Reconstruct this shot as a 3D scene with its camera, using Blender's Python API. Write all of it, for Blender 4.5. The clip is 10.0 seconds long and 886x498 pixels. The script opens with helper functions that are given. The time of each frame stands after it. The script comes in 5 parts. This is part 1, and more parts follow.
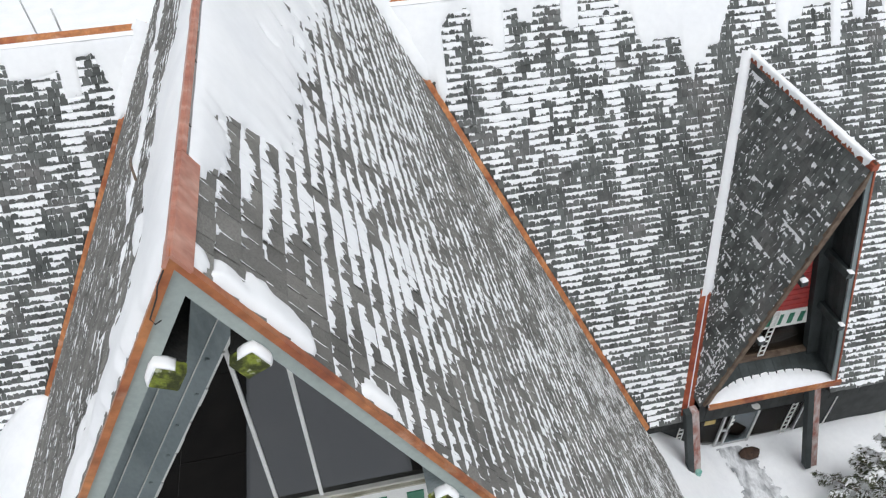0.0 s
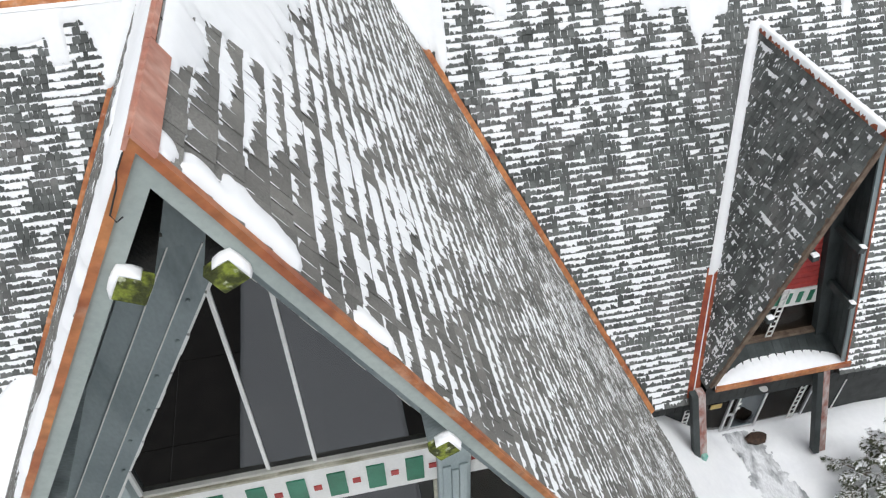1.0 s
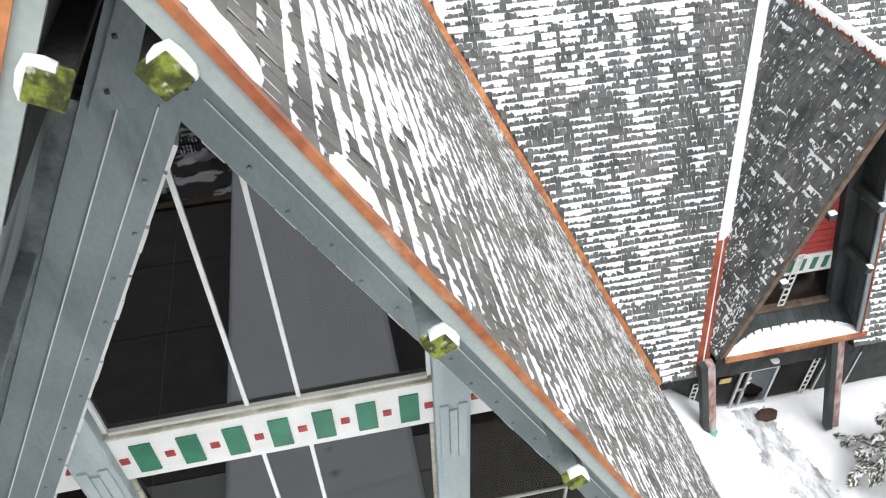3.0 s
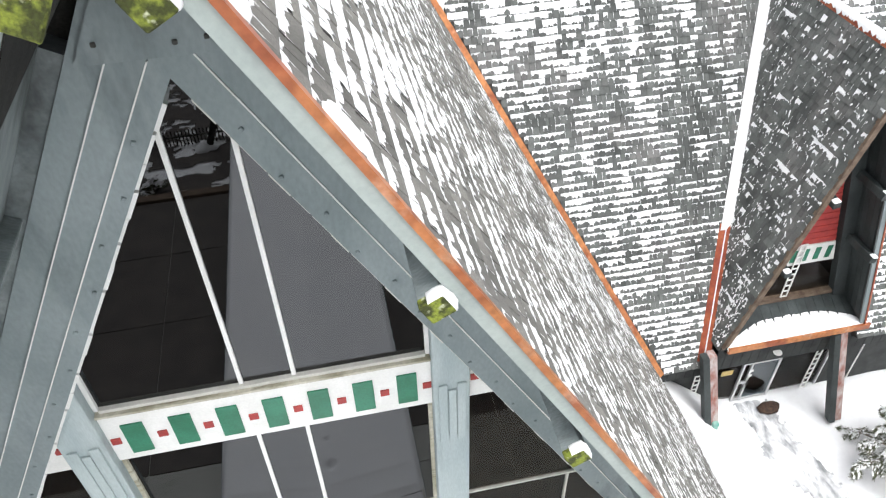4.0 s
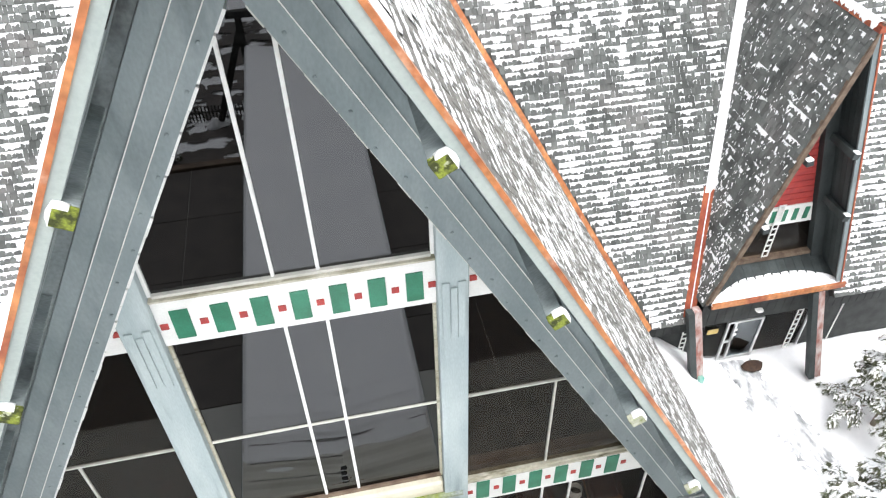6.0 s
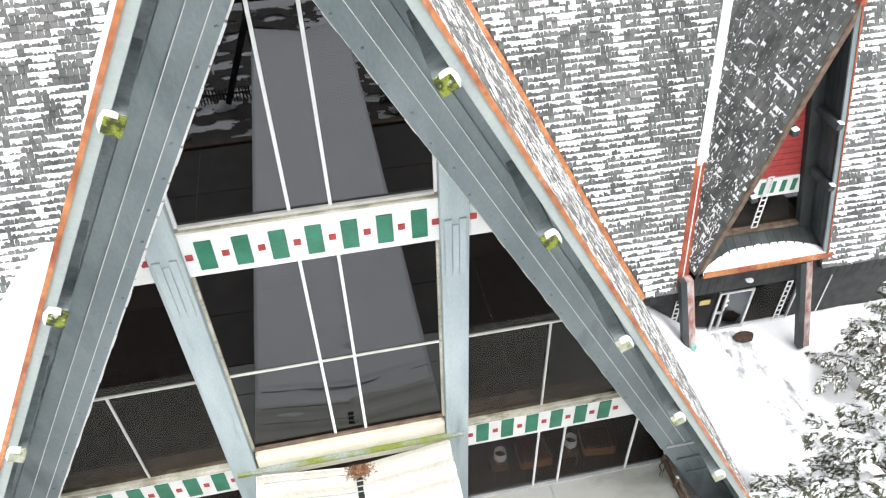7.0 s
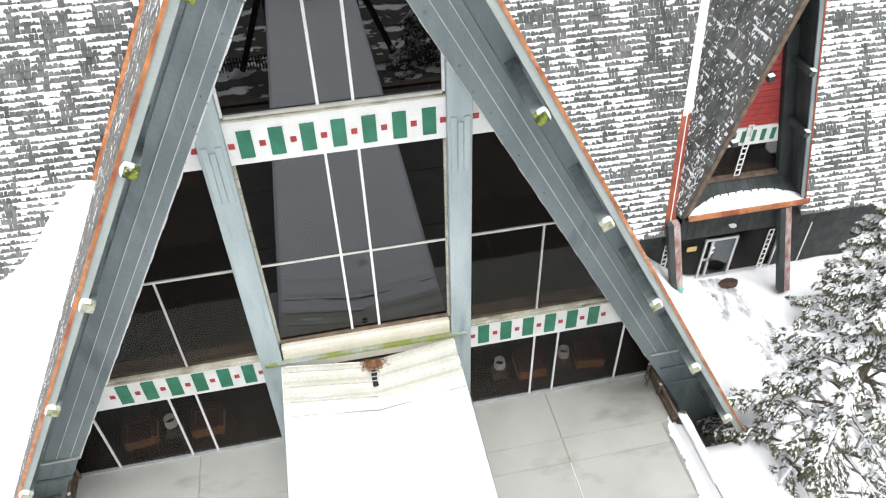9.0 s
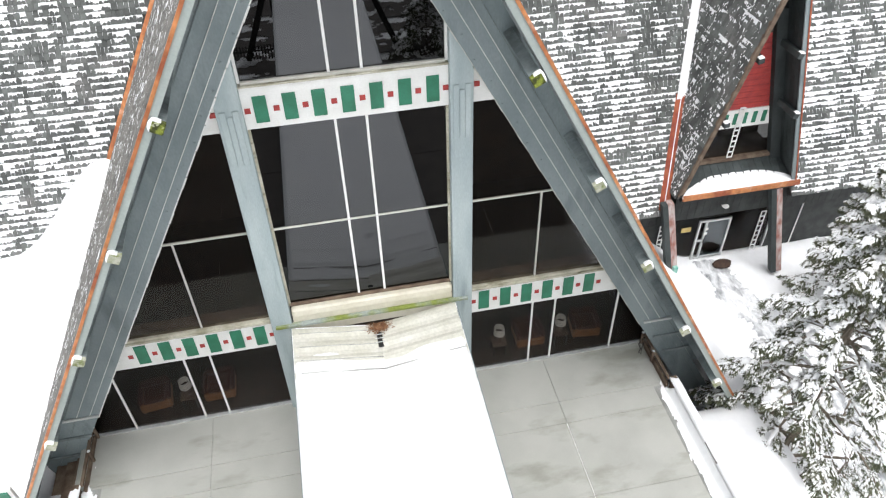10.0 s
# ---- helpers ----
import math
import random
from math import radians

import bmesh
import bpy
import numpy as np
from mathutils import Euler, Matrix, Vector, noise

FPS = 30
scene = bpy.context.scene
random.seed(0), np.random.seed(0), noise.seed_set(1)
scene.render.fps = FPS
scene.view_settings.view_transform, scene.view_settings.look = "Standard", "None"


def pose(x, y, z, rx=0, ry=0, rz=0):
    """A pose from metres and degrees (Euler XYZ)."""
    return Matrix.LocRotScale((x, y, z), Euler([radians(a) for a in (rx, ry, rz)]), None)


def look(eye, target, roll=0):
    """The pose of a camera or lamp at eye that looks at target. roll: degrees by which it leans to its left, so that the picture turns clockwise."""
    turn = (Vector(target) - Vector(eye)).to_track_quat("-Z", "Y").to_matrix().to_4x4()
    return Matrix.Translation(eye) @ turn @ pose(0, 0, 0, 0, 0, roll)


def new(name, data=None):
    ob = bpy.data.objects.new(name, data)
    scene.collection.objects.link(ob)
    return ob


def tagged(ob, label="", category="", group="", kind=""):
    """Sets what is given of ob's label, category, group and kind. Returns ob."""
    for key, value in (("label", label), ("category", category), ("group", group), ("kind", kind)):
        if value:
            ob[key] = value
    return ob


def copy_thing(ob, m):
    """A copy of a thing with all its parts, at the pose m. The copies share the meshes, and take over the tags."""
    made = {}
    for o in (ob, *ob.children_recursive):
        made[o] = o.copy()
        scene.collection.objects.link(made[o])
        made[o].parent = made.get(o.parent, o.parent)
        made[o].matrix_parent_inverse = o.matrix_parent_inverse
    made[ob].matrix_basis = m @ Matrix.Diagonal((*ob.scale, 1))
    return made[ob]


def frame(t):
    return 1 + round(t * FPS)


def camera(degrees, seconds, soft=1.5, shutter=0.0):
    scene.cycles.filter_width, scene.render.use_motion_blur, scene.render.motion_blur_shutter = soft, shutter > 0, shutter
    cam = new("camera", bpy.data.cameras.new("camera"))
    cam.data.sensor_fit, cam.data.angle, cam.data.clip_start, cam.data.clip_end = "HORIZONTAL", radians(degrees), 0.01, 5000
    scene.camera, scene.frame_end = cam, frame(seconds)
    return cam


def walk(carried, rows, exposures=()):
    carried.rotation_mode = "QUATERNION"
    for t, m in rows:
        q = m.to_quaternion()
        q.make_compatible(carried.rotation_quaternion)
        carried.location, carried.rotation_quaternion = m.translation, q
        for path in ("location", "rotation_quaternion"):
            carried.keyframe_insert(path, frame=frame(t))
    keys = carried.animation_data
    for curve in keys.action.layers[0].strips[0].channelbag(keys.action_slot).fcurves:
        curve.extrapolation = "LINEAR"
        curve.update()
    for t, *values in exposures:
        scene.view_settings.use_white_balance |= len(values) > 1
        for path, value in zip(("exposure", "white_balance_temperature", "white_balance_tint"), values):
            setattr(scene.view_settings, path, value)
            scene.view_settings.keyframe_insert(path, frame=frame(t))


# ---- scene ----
cam = camera(62.5, 10.0, soft=1.2)
PATH = [
    (0, (1.224, -6.002, 20.426), (1.495, -4.548, 19.08), -1.8),
    (0.5, (1.208, -5.989, 19.929), (1.478, -4.536, 18.581), -1.8),
    (1, (1.191, -5.995, 19.486), (1.463, -4.543, 18.138), -1.8),
    (1.5, (1.175, -6.008, 19.094), (1.447, -4.556, 17.746), -1.8),
    (2, (1.179, -6.025, 18.679), (1.45, -4.573, 17.331), -1.8),
    (2.5, (1.188, -6.021, 18.315), (1.46, -4.569, 16.968), -1.8),
    (4, (1.185, -6.08, 17.62), (1.457, -4.628, 16.272), -1.7),
    (4.5, (1.137, -6.319, 17.607), (1.408, -4.867, 16.26), -1.7),
    (5, (1.037, -6.774, 17.662), (1.307, -5.321, 16.314), -1.7),
    (5.5, (0.894, -7.372, 17.701), (1.165, -5.92, 16.353), -1.6),
    (7, (0.432, -9.351, 17.563), (0.702, -7.898, 16.215), -1.6),
    (7.5, (0.258, -10.037, 17.482), (0.527, -8.583, 16.135), -1.6),
    (8, (0.097, -10.72, 17.422), (0.366, -9.266, 16.075), -1.6),
    (8.5, (-0.073, -11.395, 17.355), (0.195, -9.94, 16.008), -1.6),
    (9, (-0.246, -12.07, 17.317), (0.022, -10.616, 15.971), -1.6),
    (9.5, (-0.398, -12.692, 17.291), (-0.131, -11.236, 15.945), -1.6),
    (10, (-0.537, -13.28, 17.291), (-0.27, -11.823, 15.947), -1.6),
]
EXPOSURE = [(0, -0.2, 6230, 9), (1.5, 0.10, 6320, 9), (2.5, 0.36, 6350, 10), (4, 0.68, 6400, 10), (5.5, 0.92, 6400, 10), (8, 0.9, 6400, 10), (10, 0.5, 6400, 10)]
walk(cam, [(t, look(eye, target, roll)) for t, eye, target, roll in PATH], EXPOSURE)

# ---- light ----
world = bpy.data.worlds.new("sky")
scene.world = world
world.use_nodes = True
wn, wl = world.node_tree.nodes, world.node_tree.links
sky = wn.new("ShaderNodeTexSky")
sky.sky_type, sky.sun_disc = "NISHITA", False
sky.sun_elevation, sky.sun_rotation = radians(72), radians(171)
sky.air_density, sky.dust_density = 1.0, 4.0
grey = wn.new("ShaderNodeHueSaturation")
grey.inputs["Saturation"].default_value = 0.12
wl.new(sky.outputs[0], grey.inputs["Color"])
wl.new(grey.outputs[0], wn["Background"].inputs["Color"])
wn["Background"].inputs["Strength"].default_value = 0.16
sun_data = bpy.data.lights.new("sun", "SUN")
sun_data.energy, sun_data.angle, sun_data.color = 1.1, radians(40), (1.0, 0.98, 0.95)
sun = new("sun", sun_data)
sun.matrix_world = look((2, -13, 40), (0, 0, 0))


# ---- materials ----
def material(name, base, other=None, scale=6.0, rough=0.7, metal=0.0, bump=0.0, bump_scale=40.0, spread=(0.35, 0.65), stretch=(1, 1, 1), rand=0.0, fine=0.15, stain=None):
    """Two colours mixed by a coarse noise, a finer grain over it, a bump, and if rand a tone for each piece."""
    m = bpy.data.materials.new(name)
    m.use_nodes = True
    n, l = m.node_tree.nodes, m.node_tree.links
    b = n["Principled BSDF"]
    co = n.new("ShaderNodeTexCoord")
    mp = n.new("ShaderNodeMapping")
    mp.inputs["Scale"].default_value = stretch
    geo = n.new("ShaderNodeNewGeometry")
    l.new(geo.outputs["Position"], mp.inputs["Vector"])
    big = n.new("ShaderNodeTexNoise")
    big.inputs["Scale"].default_value, big.inputs["Detail"].default_value = scale, 5
    l.new(mp.outputs[0], big.inputs["Vector"])
    ramp = n.new("ShaderNodeValToRGB")
    ramp.color_ramp.elements[0].position, ramp.color_ramp.elements[1].position = spread
    ramp.color_ramp.elements[0].color = (*base, 1)
    ramp.color_ramp.elements[1].color = (*(other or base), 1)
    l.new(big.outputs["Fac"], ramp.inputs["Fac"])
    small = n.new("ShaderNodeTexNoise")
    small.inputs["Scale"].default_value, small.inputs["Detail"].default_value = bump_scale, 4
    l.new(mp.outputs[0], small.inputs["Vector"])
    mul = n.new("ShaderNodeMapRange")
    mul.inputs["From Min"].default_value, mul.inputs["From Max"].default_value = 0.3, 0.7
    mul.inputs["To Min"].default_value, mul.inputs["To Max"].default_value = 1 - fine, 1 + fine
    l.new(small.outputs["Fac"], mul.inputs["Value"])
    value = mul.outputs[0]
    if rand:
        info = n.new("ShaderNodeObjectInfo")
        add = n.new("ShaderNodeMath")
        add.operation = "ADD"
        l.new(info.outputs["Random"], add.inputs[0])
        l.new(geo.outputs["Random Per Island"], add.inputs[1])
        frac = n.new("ShaderNodeMath")
        frac.operation = "FRACT"
        l.new(add.outputs[0], frac.inputs[0])
        rr = n.new("ShaderNodeMapRange")
        rr.inputs["To Min"].default_value, rr.inputs["To Max"].default_value = 1 - rand, 1 + rand
        l.new(frac.outputs[0], rr.inputs["Value"])
        m2 = n.new("ShaderNodeMath")
        m2.operation = "MULTIPLY"
        l.new(value, m2.inputs[0])
        l.new(rr.outputs[0], m2.inputs[1])
        value = m2.outputs[0]
    mix = n.new("ShaderNodeVectorMath")
    mix.operation = "SCALE"
    tone = ramp.outputs[0]
    if stain:
        # blotches of a third colour, with streaks in them
        shade, size, low, high, way = stain
        mp2 = n.new("ShaderNodeMapping")
        mp2.inputs["Scale"].default_value, mp2.inputs["Location"].default_value = way, (3.7, 1.9, 5.3)
        l.new(geo.outputs["Position"], mp2.inputs["Vector"])
        blot = n.new("ShaderNodeTexNoise")
        blot.inputs["Scale"].default_value, blot.inputs["Detail"].default_value, blot.inputs["Roughness"].default_value = size, 6, 0.55
        l.new(mp2.outputs[0], blot.inputs["Vector"])
        where = n.new("ShaderNodeMapRange")
        where.inputs["From Min"].default_value, where.inputs["From Max"].default_value = low, high
        l.new(blot.outputs["Fac"], where.inputs["Value"])
        over = n.new("ShaderNodeMix")
        over.data_type = "RGBA"
        over.inputs["B"].default_value = (*shade, 1)
        l.new(where.outputs[0], over.inputs["Factor"])
        l.new(tone, over.inputs["A"])
        tone = over.outputs["Result"]
    l.new(tone, mix.inputs[0])
    l.new(value, mix.inputs["Scale"])
    l.new(mix.outputs[0], b.inputs["Base Color"])
    b.inputs["Roughness"].default_value, b.inputs["Metallic"].default_value = rough, metal
    if bump:
        bp = n.new("ShaderNodeBump")
        bp.inputs["Strength"].default_value, bp.inputs["Distance"].default_value = bump, 0.02
        l.new(small.outputs["Fac"], bp.inputs["Height"])
        l.new(bp.outputs[0], b.inputs["Normal"])
    return m


SNOW = material("snow", (0.86, 0.87, 0.885), (0.91, 0.915, 0.92), 0.8, 0.6, bump=0.05, bump_scale=6, fine=0.02)
SHINGLE = material("shingle", (0.115, 0.112, 0.102), (0.195, 0.189, 0.172), 1.2, 0.75, bump=0.5, bump_scale=60, rand=0.24, fine=0.25, stain=((0.19, 0.185, 0.17), 0.7, 0.50, 0.70, (1, 1, 1)))
SLATE = material("blue_grey_shingle", (0.068, 0.074, 0.070), (0.130, 0.138, 0.132), 1.2, 0.75, bump=0.5, bump_scale=60, rand=0.28, fine=0.25, stain=((0.16, 0.155, 0.15), 0.7, 0.52, 0.72, (1, 1, 1)))
DECK = material("roof_deck", (0.05, 0.048, 0.045), (0.07, 0.065, 0.06), 3, 0.9)
COPPER = material("copper", (0.53, 0.22, 0.085), (0.31, 0.09, 0.04), 1.5, 0.42, 0.4, bump=0.2, bump_scale=8, fine=0.25, spread=(0.42, 0.66), stain=((0.62, 0.36, 0.24), 2.4, 0.58, 0.74, (1, 1, 1)))
CAPCOPPER = material("pale_copper", (0.52, 0.24, 0.17), (0.42, 0.17, 0.12), 3, 0.5, 0.25, bump=0.1, bump_scale=10, fine=0.12, stain=((0.60, 0.36, 0.28), 1.6, 0.48, 0.66, (1, 3, 1)))
REDCOPPER = material("dark_red_copper", (0.26, 0.055, 0.03), (0.42, 0.12, 0.05), 2, 0.5, 0.35, bump=0.1, bump_scale=10, fine=0.2)
PAINT = material("grey_green_paint", (0.175, 0.215, 0.222), (0.25, 0.295, 0.30), 1.1, 0.5, bump=0.12, bump_scale=25, stretch=(1, 1, 0.5), fine=0.08, stain=((0.13, 0.16, 0.168), 1.3, 0.54, 0.74, (1.5, 1.5, 0.4)))
POSTPAINT = material("pale_blue_grey_paint", (0.33, 0.395, 0.405), (0.42, 0.485, 0.485), 1.4, 0.55, bump=0.12, bump_scale=25, stretch=(2, 1, 0.4), fine=0.08, stain=((0.22, 0.27, 0.28), 1.3, 0.56, 0.74, (2.5, 1.5, 0.3)))
# boards at the gable's top: the overhang's shade put into the colour, pale flecks
SHADEBOARD = material("shade_darkened_board", (0.010, 0.010, 0.009), (0.022, 0.021, 0.018), 4, 0.9, bump=0.6, bump_scale=30, fine=0.4, stain=((0.26, 0.25, 0.22), 11.0, 0.70, 0.76, (1, 1, 1)))
FASCIA = material("pale_green_paint", (0.30, 0.345, 0.325), (0.36, 0.405, 0.38), 0.8, 0.6, bump=0.08, bump_scale=20, fine=0.06)
SOFFIT = material("soffit_paint", (0.18, 0.21, 0.215), (0.27, 0.305, 0.305), 1.3, 0.6, bump=0.2, bump_scale=18, stretch=(1, 3, 1), stain=((0.04, 0.048, 0.048), 0.9, 0.52, 0.68, (1, 1, 0.6)))
WHITE = material("white_paint", (0.72, 0.72, 0.69), (0.80, 0.80, 0.78), 2.0, 0.5, bump=0.05, bump_scale=30, fine=0.04)
CREAM = material("cream_paint", (0.56, 0.55, 0.475), (0.66, 0.65, 0.59), 1.5, 0.6, bump=0.2, bump_scale=15, fine=0.1, stain=((0.34, 0.31, 0.20), 1.1, 0.62, 0.80, (0.5, 1.5, 1.5)))
DIRTY = material("dirty_sill", (0.34, 0.32, 0.235), (0.56, 0.54, 0.45), 2.2, 0.7, bump=0.2, bump_scale=20, fine=0.12, stain=((0.14, 0.125, 0.07), 3.0, 0.56, 0.72, (0.5, 2, 2)))
BARS = material("dull_cream_bars", (0.50, 0.50, 0.45), (0.62, 0.61, 0.56), 3.0, 0.5, fine=0.06)
GREEN = material("green_paint", (0.015, 0.14, 0.075), (0.025, 0.19, 0.11), 3, 0.4, fine=0.1)
RED = material("red_paint", (0.42, 0.045, 0.035), (0.30, 0.03, 0.03), 4, 0.5, fine=0.15)
MOSS = material("mossy_wood", (0.040, 0.048, 0.008), (0.20, 0.24, 0.03), 8, 0.9, bump=0.8, bump_scale=40, fine=0.3, spread=(0.44, 0.60), stain=((0.42, 0.44, 0.30), 7.0, 0.60, 0.66, (1, 1, 1)))
PALEMOSS = material("pale_weathered_end", (0.30, 0.32, 0.22), (0.44, 0.44, 0.36), 7, 0.9, bump=0.6, bump_scale=40, fine=0.2, stain=((0.16, 0.19, 0.05), 5.0, 0.54, 0.66, (1, 1, 1)))
DARKWOOD = material("dark_wood", (0.035, 0.038, 0.035), (0.07, 0.07, 0.06), 3, 0.8, bump=0.4, bump_scale=30, stretch=(4, 4, 1))
BROWNWOOD = material("weathered_wood", (0.10, 0.065, 0.045), (0.19, 0.14, 0.10), 4, 0.8, bump=0.4, bump_scale=30)
CONCRETE = material("concrete", (0.335, 0.338, 0.308), (0.395, 0.397, 0.366), 0.7, 0.45, bump=0.08, bump_scale=30, fine=0.03, spread=(0.3, 0.6), stain=((0.27, 0.273, 0.235), 0.42, 0.56, 0.68, (1, 2.2, 1)))
PAVING = material("wet_dark_paving", (0.052, 0.044, 0.039), (0.085, 0.073, 0.062), 1.5, 0.6, bump=0.04, bump_scale=8)
INTERIOR = material("dim_interior", (0.085, 0.066, 0.052), (0.125, 0.096, 0.074), 1.2, 0.85)
CARPET = material("carpet", (0.045, 0.033, 0.026), (0.07, 0.05, 0.038), 3, 0.95)
LEATHER = material("tan_leather", (0.24, 0.105, 0.036), (0.34, 0.155, 0.055), 5, 0.5)
OXBLOOD = material("red_brown_leather", (0.055, 0.020, 0.013), (0.085, 0.03, 0.018), 5, 0.5)
SHADE = material("lamp_shade", (0.75, 0.72, 0.66), None, 3, 0.8)
METAL = material("grey_metal", (0.55, 0.56, 0.56), (0.65, 0.66, 0.66), 4, 0.4, 0.6)
BLACK = material("black_rubber", (0.015, 0.015, 0.015), None, 4, 0.6)
BARK = material("bark", (0.13, 0.105, 0.08), (0.25, 0.215, 0.17), 6, 0.9, bump=0.8, bump_scale=30, stretch=(3, 3, 0.6))
NEEDLE = material("needles", (0.060, 0.072, 0.038), (0.135, 0.140, 0.085), 1.5, 0.8, rand=0.45)
LINING = material("blue_grey_boards", (0.022, 0.029, 0.029), (0.046, 0.056, 0.056), 2.0, 0.7, bump=0.25, bump_scale=25, stretch=(1, 1, 0.4), rand=0.15)
TRAMPLED = material("trampled_snow", (0.25, 0.26, 0.27), (0.70, 0.71, 0.725), 2.2, 0.7, bump=0.3, bump_scale=14, spread=(0.36, 0.58), stretch=(1.6, 0.6, 1))
WETCONCRETE = material("wet_concrete", (0.20, 0.205, 0.19), (0.33, 0.335, 0.32), 1.4, 0.35, bump=0.2, bump_scale=30)
TEAL = material("faded_teal_paint", (0.12, 0.36, 0.30), (0.30, 0.46, 0.40), 5, 0.7, bump=0.2, bump_scale=25)
SIDING = material("dark_siding", (0.016, 0.018, 0.018), (0.032, 0.036, 0.034), 2.5, 0.75, bump=0.2, bump_scale=25)
REDWOOD = material("flaked_red_paint", (0.26, 0.10, 0.075), (0.46, 0.40, 0.38), 5, 0.8, bump=0.4, bump_scale=30, stretch=(1, 1, 0.4))
BROWNLUMP = material("dark_brown_lump", (0.035, 0.020, 0.014), (0.075, 0.042, 0.026), 9, 0.85, bump=0.8, bump_scale=30, fine=0.4)
RUST = material("rust_stain", (0.16, 0.07, 0.03), (0.28, 0.15, 0.08), 9, 0.9, bump=0.6, bump_scale=30, fine=0.4)


def glass_material(name, tint, r0):
    """Clear tinted glass with a mirror share that grows from r0 towards grazing view, the same on both faces."""
    m = bpy.data.materials.new(name)
    m.use_nodes = True
    n, l = m.node_tree.nodes, m.node_tree.links
    n.remove(n["Principled BSDF"])
    clear = n.new("ShaderNodeBsdfTransparent")
    clear.inputs["Color"].default_value = (*tint, 1)
    gloss = n.new("ShaderNodeBsdfGlossy")
    gloss.inputs["Roughness"].default_value = 0.01
    gloss.inputs["Color"].default_value = (0.93, 0.96, 1.0, 1)
    weight = n.new("ShaderNodeLayerWeight")
    weight.inputs["Blend"].default_value = 0.5
    power = n.new("ShaderNodeMath")
    power.operation = "POWER"
    power.inputs[1].default_value = 5.0
    l.new(weight.outputs["Facing"], power.inputs[0])
    fres = n.new("ShaderNodeMapRange")
    fres.inputs["To Min"].default_value, fres.inputs["To Max"].default_value = r0, 8 * r0
    l.new(power.outputs[0], fres.inputs["Value"])
    mix = n.new("ShaderNodeMixShader")
    l.new(fres.outputs[0], mix.inputs[0])
    l.new(clear.outputs[0], mix.inputs[1])
    l.new(gloss.outputs[0], mix.inputs[2])
    l.new(mix.outputs[0], n["Material Output"].inputs["Surface"])
    return m


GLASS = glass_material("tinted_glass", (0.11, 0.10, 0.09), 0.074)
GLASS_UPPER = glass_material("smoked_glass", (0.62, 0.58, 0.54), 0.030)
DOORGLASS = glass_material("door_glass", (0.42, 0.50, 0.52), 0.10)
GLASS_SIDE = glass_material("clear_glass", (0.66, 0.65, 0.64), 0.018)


# ---- building helpers ----
def link(name, verts, faces, mat, parent=None, label="", smooth=False):
    me = bpy.data.meshes.new(name)
    me.from_pydata([tuple(v) for v in verts], [], [tuple(f) for f in faces])
    me.materials.append(mat)
    if smooth:
        me.polygons.foreach_set("use_smooth", [True] * len(me.polygons))
    me.update()
    ob = new(name, me)
    if parent:
        ob.parent = parent
    if label:
        tagged(ob, label)
    return ob


def part(name, bm, mat, parent=None, label="", smooth=False):
    bmesh.ops.recalc_face_normals(bm, faces=bm.faces)
    me = bpy.data.meshes.new(name)
    bm.to_mesh(me)
    bm.free()
    me.materials.append(mat)
    if smooth:
        me.polygons.foreach_set("use_smooth", [True] * len(me.polygons))
    ob = new(name, me)
    if parent:
        ob.parent = parent
    if label:
        tagged(ob, label)
    return ob


def empty(name, label, category, group="", kind=""):
    return tagged(new(name), label, category, group, kind)


def add_box(bm, lo, hi, m=None, bevel=0.0):
    """A box between two corners, its edges chamfered, turned by m."""
    lo, hi = Vector(lo), Vector(hi)
    c, s = (lo + hi) / 2, hi - lo
    got = bmesh.ops.create_cube(bm, size=1, matrix=Matrix.Translation(c) @ Matrix.Diagonal((s.x, s.y, s.z, 1)))
    vs = got["verts"]
    if bevel:
        es = list({e for v in vs for e in v.link_edges})
        out = bmesh.ops.bevel(bm, geom=es, offset=bevel, segments=1, affect="EDGES", profile=0.5)
        vs = list({v for f in out["faces"] for v in f.verts} | {v for v in vs if v.is_valid})
    if m is not None:
        bmesh.ops.transform(bm, matrix=m, verts=[v for v in vs if v.is_valid])
    return bm


def box(name, lo, hi, mat, parent=None, label="", bevel=0.006, m=None):
    return part(name, add_box(bmesh.new(), lo, hi, m, bevel), mat, parent, label)


def extrude_y(name, poly, y0, y1, mat, parent=None, label=""):
    """A flat outline in x and z, carried from y0 to y1."""
    k = len(poly)
    verts = [(x, y0, z) for x, z in poly] + [(x, y1, z) for x, z in poly]
    faces = [tuple(range(k)), tuple(range(2 * k - 1, k - 1, -1))]
    faces += [(i, i + k, (i + 1) % k + k, (i + 1) % k) for i in range(k)]
    bm = bmesh.new()
    vs = [bm.verts.new(v) for v in verts]
    for f in faces:
        bm.faces.new([vs[i] for i in f])
    return part(name, bm, mat, parent, label)


def tube(name, points, radius, mat, parent=None, label="", sides=6, taper=1.0):
    """A round bar along points."""
    bm = bmesh.new()
    pts = [Vector(p) for p in points]
    rings = []
    for i, p in enumerate(pts):
        d = (pts[min(i + 1, len(pts) - 1)] - pts[max(i - 1, 0)]).normalized()
        a = d.orthogonal().normalized()
        b = d.cross(a)
        r = radius * (1 + (taper - 1) * i / max(1, len(pts) - 1))
        rings.append([bm.verts.new(p + r * (math.cos(t) * a + math.sin(t) * b)) for t in [2 * math.pi * k / sides for k in range(sides)]])
    for q, w in zip(rings, rings[1:]):
        for k in range(sides):
            bm.faces.new((q[k], q[(k + 1) % sides], w[(k + 1) % sides], w[k]))
    bm.faces.new(rings[0])
    bm.faces.new(rings[-1])
    return part(name, bm, mat, parent, label, smooth=True)


